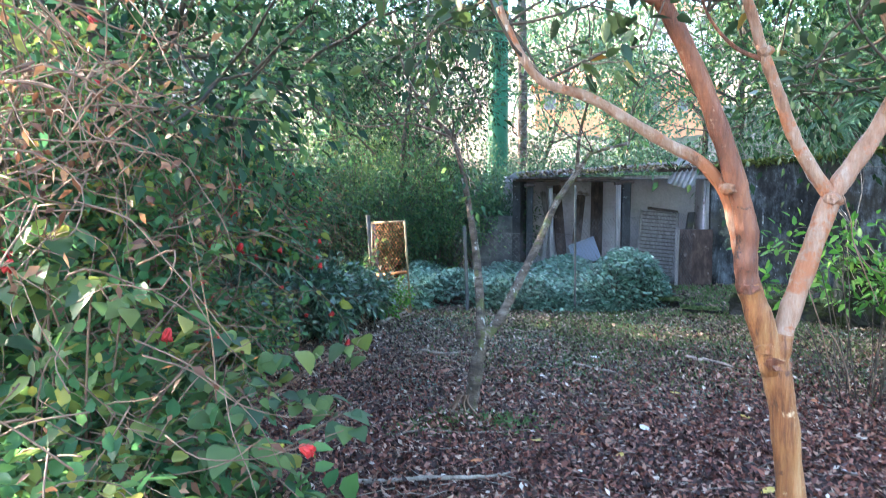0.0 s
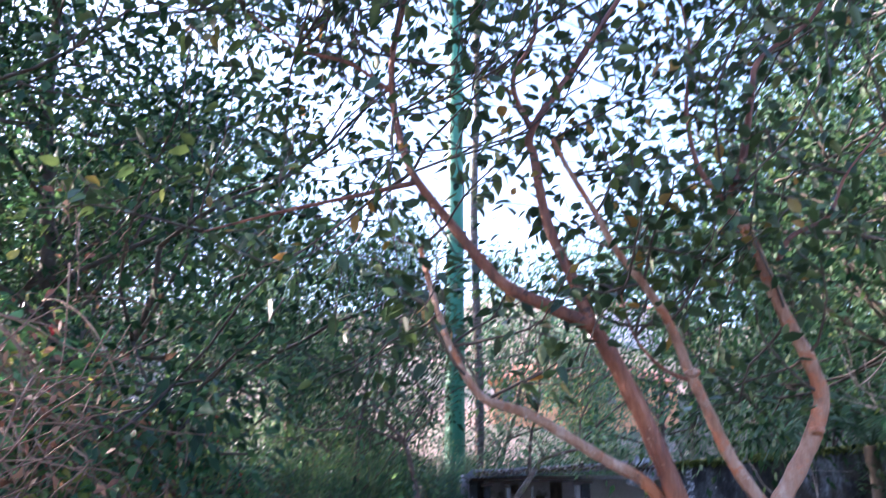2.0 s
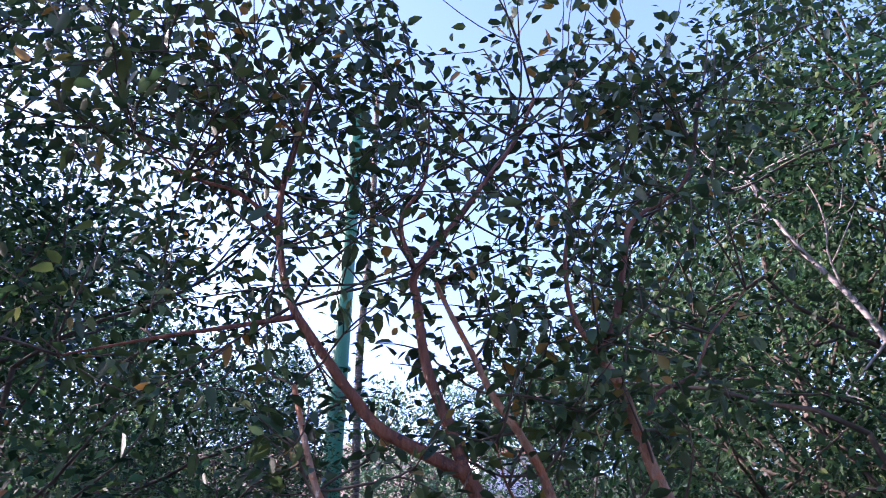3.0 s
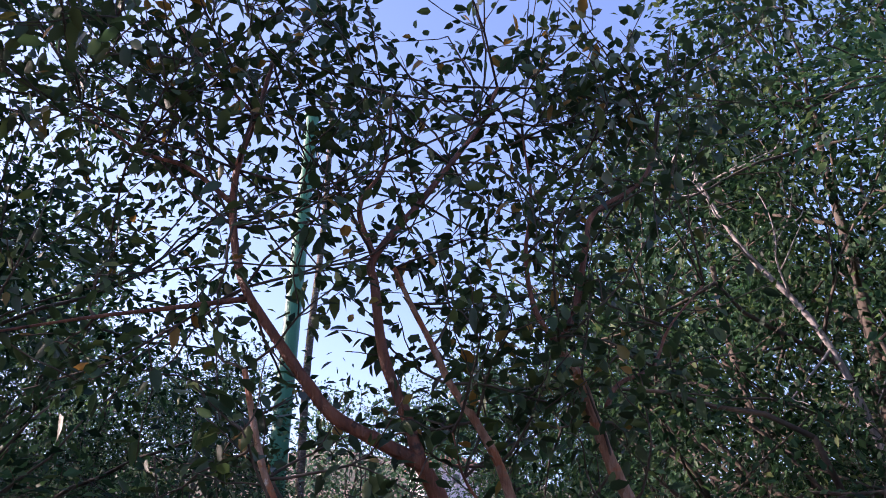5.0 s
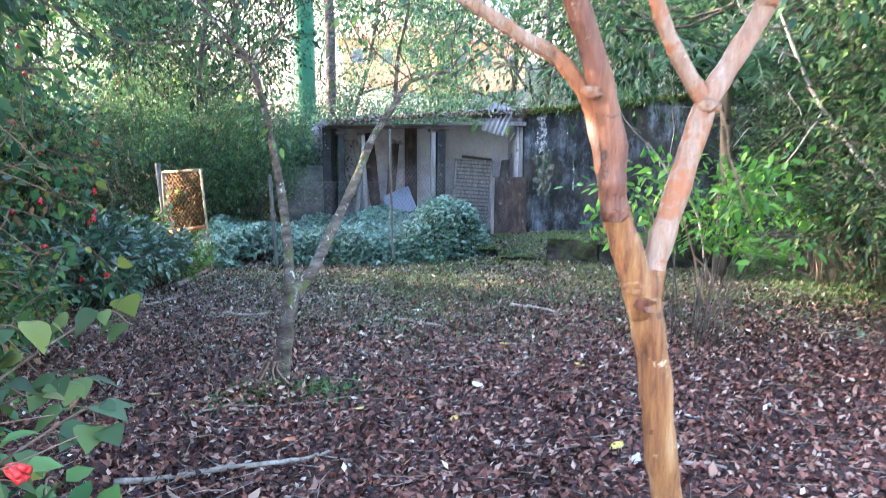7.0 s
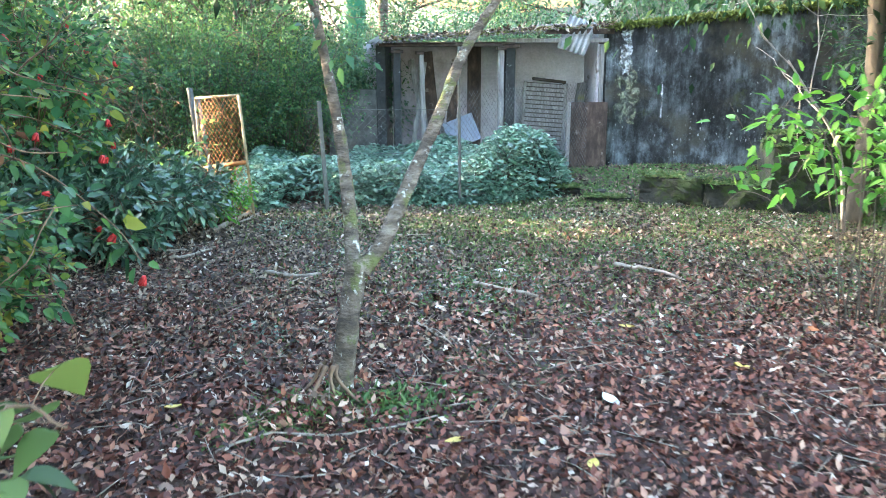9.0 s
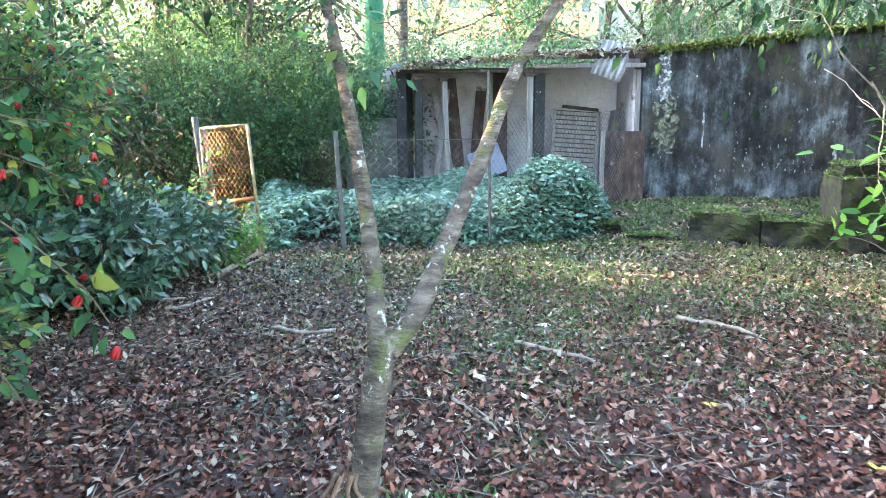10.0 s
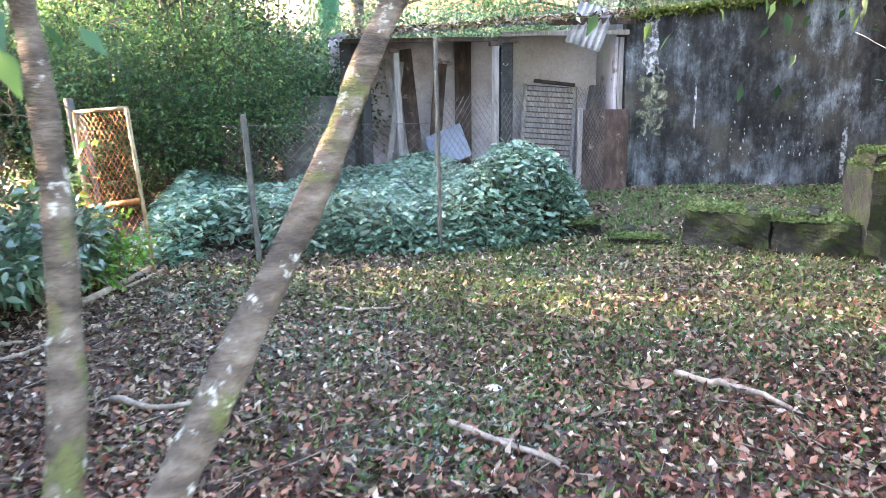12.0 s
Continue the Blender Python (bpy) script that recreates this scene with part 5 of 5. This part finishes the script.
for pts, r in [([(-0.23, 8.16), (-0.04, 7.99), (0.18, 7.98)], 0.020), ([(1.26, 7.56), (1.41, 7.35), (1.63, 7.05)], 0.019), ([(1.33, 7.50), (1.50, 7.26), (1.64, 7.10)], 0.010),
               ([(2.47, 7.86), (2.61, 7.66), (2.71, 7.55), (2.75, 7.33)], 0.021), ([(0.71, 6.65), (0.79, 6.41), (0.84, 6.23)], 0.010), ([(0.74, 6.60), (0.84, 6.38), (0.88, 6.25)], 0.006),
               ([(-1.28, 7.78), (-1.21, 7.93)], 0.012), ([(-1.10, 7.95), (-0.91, 7.92), (-0.76, 7.92)], 0.010), ([(-1.05, 8.88), (-0.90, 9.01), (-0.74, 9.23)], 0.018),
               ([(-1.34, 9.31), (-1.12, 9.21), (-0.95, 9.23)], 0.018), ([(-0.57, 4.21), (-0.27, 4.27), (0.05, 4.28), (0.24, 4.32), (0.39, 4.41)], 0.017), ([(0.86, 9.41), (1.06, 9.35), (1.30, 9.35)], 0.014),
               ([(1.94, 3.81), (2.04, 3.78), (2.13, 3.75)], 0.012), ([(1.85, 6.52), (1.95, 6.63), (2.06, 6.73)], 0.009), ([(-0.35, 5.1), (-0.1, 5.2), (0.2, 5.15), (0.6, 5.3)], 0.007),
               ([(-2.15, 4.83), (-1.71, 4.32), (-1.46, 4.06)], 0.016), ([(-1.5, 2.75), (-1.15, 2.55), (-0.85, 2.45)], 0.012)]:
    stick(pts, r)
stick([(6.6, 9.0), (7.4, 9.1), (8.8, 9.2)], 0.13, "thick reddish-brown fallen log on the ground", M_WOOD, "log")


def litter(name, n, x0, x1, y0, y1, size, mat, label, seed, lift=0.012, flatness=0.28, wide=0.5, dense=None):
    g = np.random.default_rng(seed)
    x, y = g.uniform(x0, x1, n), y0 + (y1 - y0) * g.uniform(0, 1, n)
    if dense is not None:
        k = dense(x, y) > g.uniform(0, 1, n)
        x, y = x[k], y[k]
    p = np.stack([x, y, gz(x, y) + g.uniform(0.002, lift, len(x))], 1)
    w = g.standard_normal((len(x), 3)) * np.array([1, 1, flatness])
    return tagged(part_mesh(name, leaves(name, p, w, size, wide, mat, g, fold=0.35, droop=0.0)), label, "leaf litter", kind="stuff")


litter("leaf_litter", 168000, -3.0, 4.5, 0.6, 9.5, 0.046, M_LITTER, "thick carpet of brown, tan and purple fallen leaves", 81, 0.035, 0.55, dense=lambda x, y: np.clip(1.05 - (y - 5.6 + 0.5 * np.sin(1.9 * x)) / 3.4, 0.12, 1))
litter("leaf_litter", 92000, -2.2, 5.5, 5.0, 11.2, 0.046, M_DULL, "brown and grey fallen leaves among thin grass", 82, 0.035, 0.55, dense=lambda x, y: np.clip((y - 5.2 + 0.4 * np.sin(2.3 * x + 1)) / 3.2, 0, 1))
litter("leaf_litter", 16000, 3.0, 9.5, 6.0, 13.4, 0.055, M_DULL, "scattered brown fallen leaves by the bank", 88, 0.03, 0.5)
litter("leaf_litter", 26000, -6.0, 8.5, -4.0, 7.5, 0.075, M_LITTER, "scatter of fallen leaves under the trees", 83, 0.02, 0.4)


def tuft(name, n, dense, x0, x1, y0, y1, size, label, seed, mat=M_GRASS, upright=1.0, wide=0.22):
    g = np.random.default_rng(seed)
    x, y = g.uniform(x0, x1, n), g.uniform(y0, y1, n)
    k = dense(x, y) > g.uniform(0, 1, n)
    x, y = x[k], y[k]
    p = np.stack([x, y, gz(x, y) - 0.004], 1)
    w = g.standard_normal((len(x), 3)) * np.array([1, 1, 0.3]) + np.array([0, 0, upright])
    return tagged(part_mesh(name, leaves(name, p, w, size, wide, mat, g, fold=0.2)), label, "grass", kind="stuff")


tuft("sparse_grass", 120000, lambda x, y: np.clip((y - 5.8) / 4, 0, 1) * np.clip((x + 0.8) / 3, 0.05, 1) * (0.35 + 0.65 * (np.sin(2.1 * x + 1.1 * y) * np.sin(1.7 * y - 0.8 * x) > -0.1)), -1.0, 7.5, 5.5, 11.0, 0.075, "short thin grass among fallen leaves", 84)
tuft("sparse_grass", 48000, lambda x, y: np.clip((y - 6.4) / 2.2, 0, 1) * np.clip((x - 0.2) / 1.6, 0, 1) * (0.2 + 0.8 * (np.sin(3.3 * x + 0.7 * y) + np.sin(2.9 * y - 1.3 * x) > -0.3)), 0.2, 7.0, 6.4, 11.0, 0.062, "olive green grass patches in thin litter", 89, M_WEED, 1.3)
tuft("bank_grass", 26000, lambda x, y: 0.35 + 0.65 * (np.sin(3.1 * x) * np.sin(2.7 * y) > -0.2), 3.0, 8.0, 10.5, 13.4, 0.06, "bright green weeds on the bank by the wall", 85, M_WEED)
tuft("creeping_weed", 42000, lambda x, y: np.clip((y - 5.6) / 2.0, 0, 1) * (np.sin(2.7 * x + 1.3 * y + 0.5) + np.sin(3.9 * y - 1.9 * x) + 0.6 * np.sin(7.1 * x + 5.3 * y) > 0.75), -0.4, 6.0, 5.6, 10.8, 0.05, "small grey-green creeping weeds in the litter", 90, M_IVY, 0.9, 0.5)
tuft("moss_tuft", 6000, lambda x, y: np.exp(-((x - 0.48) / 0.20) ** 2 - ((y - 5.5) / 0.16) ** 2), 0.1, 0.95, 5.1, 5.95, 0.085, "bright green grass tuft at the tree's foot", 86, M_WEED, 0.6)
tuft("moss_tuft", 4000, lambda x, y: np.exp(-((x + 0.08) / 0.22) ** 2 - ((y - 5.35) / 0.15) ** 2), -0.6, 0.4, 5.0, 5.8, 0.07, "olive moss on the root mound", 87, M_GRASS, 0.5)


# ---- single fallen leaves that stand out, dead limbs among the trees ----
M_YELLOWLEAF = surface("yellow_dead_leaf", [(0.3, (0.45, 0.30, 0.05)), (0.7, (0.62, 0.48, 0.12))], 20, 0.6)
M_ORANGELEAF = surface("orange_dead_leaf", [(0.3, (0.34, 0.10, 0.03)), (0.7, (0.50, 0.18, 0.06))], 20, 0.6)
M_DEADBROWN = surface("brown_dead_leaf", [(0.3, (0.13, 0.06, 0.03)), (0.7, (0.30, 0.17, 0.10))], 20, 0.7)
M_WHITELEAF = surface("bleached_dead_leaf", [(0.3, (0.50, 0.46, 0.44)), (0.7, (0.68, 0.64, 0.62))], 20, 0.6)
lg = np.random.default_rng(91)


def fallen_leaf(x, y, size, mat, label):
    """One curled blade with a midrib fold."""
    n = 7
    vs, fs = [], []
    for i in range(n):
        u = i / (n - 1)
        w = 0.32 * math.sin(math.pi * u ** 0.8) + 0.01
        for k in (-1, 0, 1):
            vs.append((size * (u - 0.5), size * w * k, size * (0.10 * abs(k) + 0.22 * (u - 0.5) ** 2)))
    for i in range(n - 1):
        for k in range(2):
            a = i * 3 + k
            fs.append((a, a + 1, a + 4, a + 3))
    ob = part_mesh("fallen_leaf", mesh_from("fallen_leaf", vs, fs, mat))
    ob.matrix_basis = pose(x, y, float(gz(x, y)) + 0.03, lg.uniform(-12, 12), lg.uniform(-12, 12), lg.uniform(0, 360))
    return tagged(ob, label, "leaf", "large fallen leaves")


for x, y, k, mat, lab in [(1.40, 5.31, 0.11, M_WHITELEAF, "curled bleached leaf on brown litter"), (2.19, 5.53, 0.10, M_YELLOWLEAF, "yellow leaf on brown litter"), (2.23, 7.76, 0.17, M_DEADBROWN, "large curled brown leaf on litter"),
                          (0.95, 5.2, 0.08, M_ORANGELEAF, "orange leaf on brown litter"), (0.62, 5.05, 0.09, M_YELLOWLEAF, "yellow leaf near the tree's foot"), (-0.55, 5.6, 0.08, M_YELLOWLEAF, "yellow leaf on brown litter"),
                          (2.35, 4.4, 0.10, M_WHITELEAF, "pale leaf on brown litter"), (1.75, 4.1, 0.09, M_YELLOWLEAF, "yellow leaf on brown litter"), (0.9, 6.9, 0.10, M_WHITELEAF, "pale leaf on brown litter"),
                          (1.9, 6.3, 0.09, M_YELLOWLEAF, "yellow leaf on brown litter"), (0.2, 4.6, 0.08, M_ORANGELEAF, "orange leaf on brown litter"), (2.9, 6.0, 0.09, M_ORANGELEAF, "orange leaf on brown litter"),
                          (1.1, 4.75, 0.07, M_YELLOWLEAF, "yellow leaf on brown litter"), (1.55, 7.9, 0.09, M_WHITELEAF, "pale leaf on thin grass")]:
    fallen_leaf(x, y, k, mat, lab)


def dead_limb(pts, r, label):
    t = thing("dead_tree", (pts[0][0], pts[0][1], float(gz(pts[0][0], pts[0][1]))), label, "tree", "dead limbs")
    o = np.array(t.matrix_basis.translation)
    g = np.random.default_rng(int(pts[-1][2] * 10))
    line = smooth_line(np.array(pts) - o, 5)
    v, f = tube(line, r, r * 0.3, 7, 0.08)
    part_mesh("trunk", mesh_from("trunk", v, f, M_PALEWOOD), t)
    out, tips = [], []
    for k in range(len(line) // 2, len(line), 2):
        grow(g, line[k], g.standard_normal(3) + np.array([-0.3, 0, 0.3]), 0.7, r * 0.3, 1, 0.9, out, tips, 0.1)
    v, f = join([tube(q, a, b, 4) for q, a, b in out])
    tagged(part_mesh("twig", mesh_from("twig", v, f, M_PALEWOOD), t), kind="stuff")
    return t


dead_limb([(6.0, 6.0, -0.4), (5.5, 6.2, 0.5), (4.9, 6.7, 1.5), (4.6, 7.0, 2.4)], 0.035, "pale bare leaning stem at the thicket's edge")
dead_limb([(6.3, 5.4, -0.4), (5.8, 5.6, 2.0), (5.4, 5.8, 4.0), (4.9, 6.2, 5.2), (4.5, 6.4, 6.4)], 0.05, "pale bare dead tree leaning from the thicket")
dead_limb([(5.2, 8.8, -0.4), (4.9, 8.6, 0.4), (4.4, 8.4, 0.9), (4.1, 8.3, 1.2)], 0.022, "thin grey dead branch at the bank")

# knots and a shoot on the guava
for k, (x, z, r) in enumerate([(1.225, 1.04, 0.047), (1.335, 0.74, 0.060), (1.30, 0.80, 0.050), (1.25, 1.97, 0.032), (1.535, 1.40, 0.046), (1.74, 1.74, 0.040), (1.12, 1.44, 0.036)]):
    bm = bmesh.new()
    bmesh.ops.create_icosphere(bm, subdivisions=2, radius=r * 0.98)
    g = np.random.default_rng(k)
    for v in bm.verts:
        v.co = v.co * (1 + 0.12 * g.standard_normal())
        v.co.z *= 0.7
    bmesh.ops.translate(bm, vec=Vector((x, GY - 0.012, z)) - guava.matrix_basis.translation, verts=bm.verts)
    part("knot", bm, M_REDGUAVA if k < 2 else M_GUAVA if k == 2 else M_PALEGUAVA, guava, "swollen scarred knot")


for pts in ([(1.56, 1.42), (1.60, 1.32), (1.62, 1.22), (1.70, 1.12), (1.82, 1.10)], [(1.62, 1.22), (1.68, 1.08), (1.73, 0.98)], [(1.44, 1.06), (1.50, 0.90), (1.54, 0.76), (1.60, 0.66)], [(1.50, 0.90), (1.56, 0.84), (1.62, 0.70), (1.63, 0.62)]):
    v, f = tube(smooth_line(np.array(flat(GY - 0.03, *pts)) - np.array(guava.matrix_basis.translation), 4), 0.0035, 0.0015, 5, 0.1)
    part_mesh("shoot", mesh_from("shoot", v, f, M_TWIG), guava, "thin bare hanging shoot")


# ---- long hibiscus twigs that reach out of the hedge ----
def reaching_twig(pts, seed, blooms):
    g = np.random.default_rng(seed)
    t = thing("hibiscus_twig", (pts[0][0], pts[0][1], float(gz(pts[0][0], pts[0][1]))), "long arching hibiscus twig with red blooms", "shrub", "hibiscus hedge")
    o = np.array(t.matrix_basis.translation)
    line = smooth_line(np.array(pts) - o, 5)
    v, f = tube(line, 0.008, 0.003, 5)
    part_mesh("stem", mesh_from("stem", v, f, M_TWIG), t)
    pos, ways = leaf_cloud(g, [line[len(line) // 3:]], 34, 0.05)
    part_mesh("foliage", leaves("foliage", pos, ways, 0.11, 0.65, M_HIB, g, fine=True), t)
    for i in range(blooms):
        c = line[-1 - 4 * i] + g.normal(0, 0.04, 3) - np.array([0, 0, 0.04])
        part_mesh("flower", FLOWER, t, "drooping scarlet flower").matrix_basis = pose(c[0], c[1], c[2], 180 + g.uniform(-30, 30), g.uniform(-30, 30), 0)
    return t


reaching_twig([(-2.4, 6.9, -0.3), (-2.0, 6.8, 0.7), (-1.4, 6.6, 0.75), (-0.95, 6.45, 0.45), (-0.78, 6.4, 0.22)], 5, 2)
reaching_twig([(-2.6, 7.8, -0.3), (-2.3, 7.7, 0.8), (-1.7, 7.6, 0.9), (-1.2, 7.5, 0.72)], 6, 2)
reaching_twig([(-1.9, 3.3, -0.2), (-1.6, 3.2, 1.0), (-1.2, 3.1, 1.05), (-0.85, 3.05, 0.85)], 7, 2)
reaching_twig([(-2.5, 8.6, -0.3), (-2.2, 8.5, 0.9), (-1.6, 8.5, 1.0), (-1.3, 8.5, 0.85)], 8, 2)


# ---- fine twigs mixed into the litter ----
tg = np.random.default_rng(95)
tw = []
for _ in range(1500):
    x, y = tg.uniform(-2.2, 5.0), tg.uniform(2.0, 10.5)
    a, L = tg.uniform(0, math.pi), tg.uniform(0.06, 0.28)
    q = [(x + L * k * math.cos(a) + tg.normal(0, 0.006), y + L * k * math.sin(a) + tg.normal(0, 0.006), float(gz(x, y)) + 0.028 + tg.uniform(0, 0.012)) for k in (-0.5, 0, 0.5)]
    tw.append(tube(np.array(q), 0.0035, 0.002, 3))
v, f = join(tw)
tagged(part_mesh("twig_litter", mesh_from("twig_litter", v, f, M_STICK)), "thin broken pale twigs strewn over the leaves", "twigs", kind="stuff")
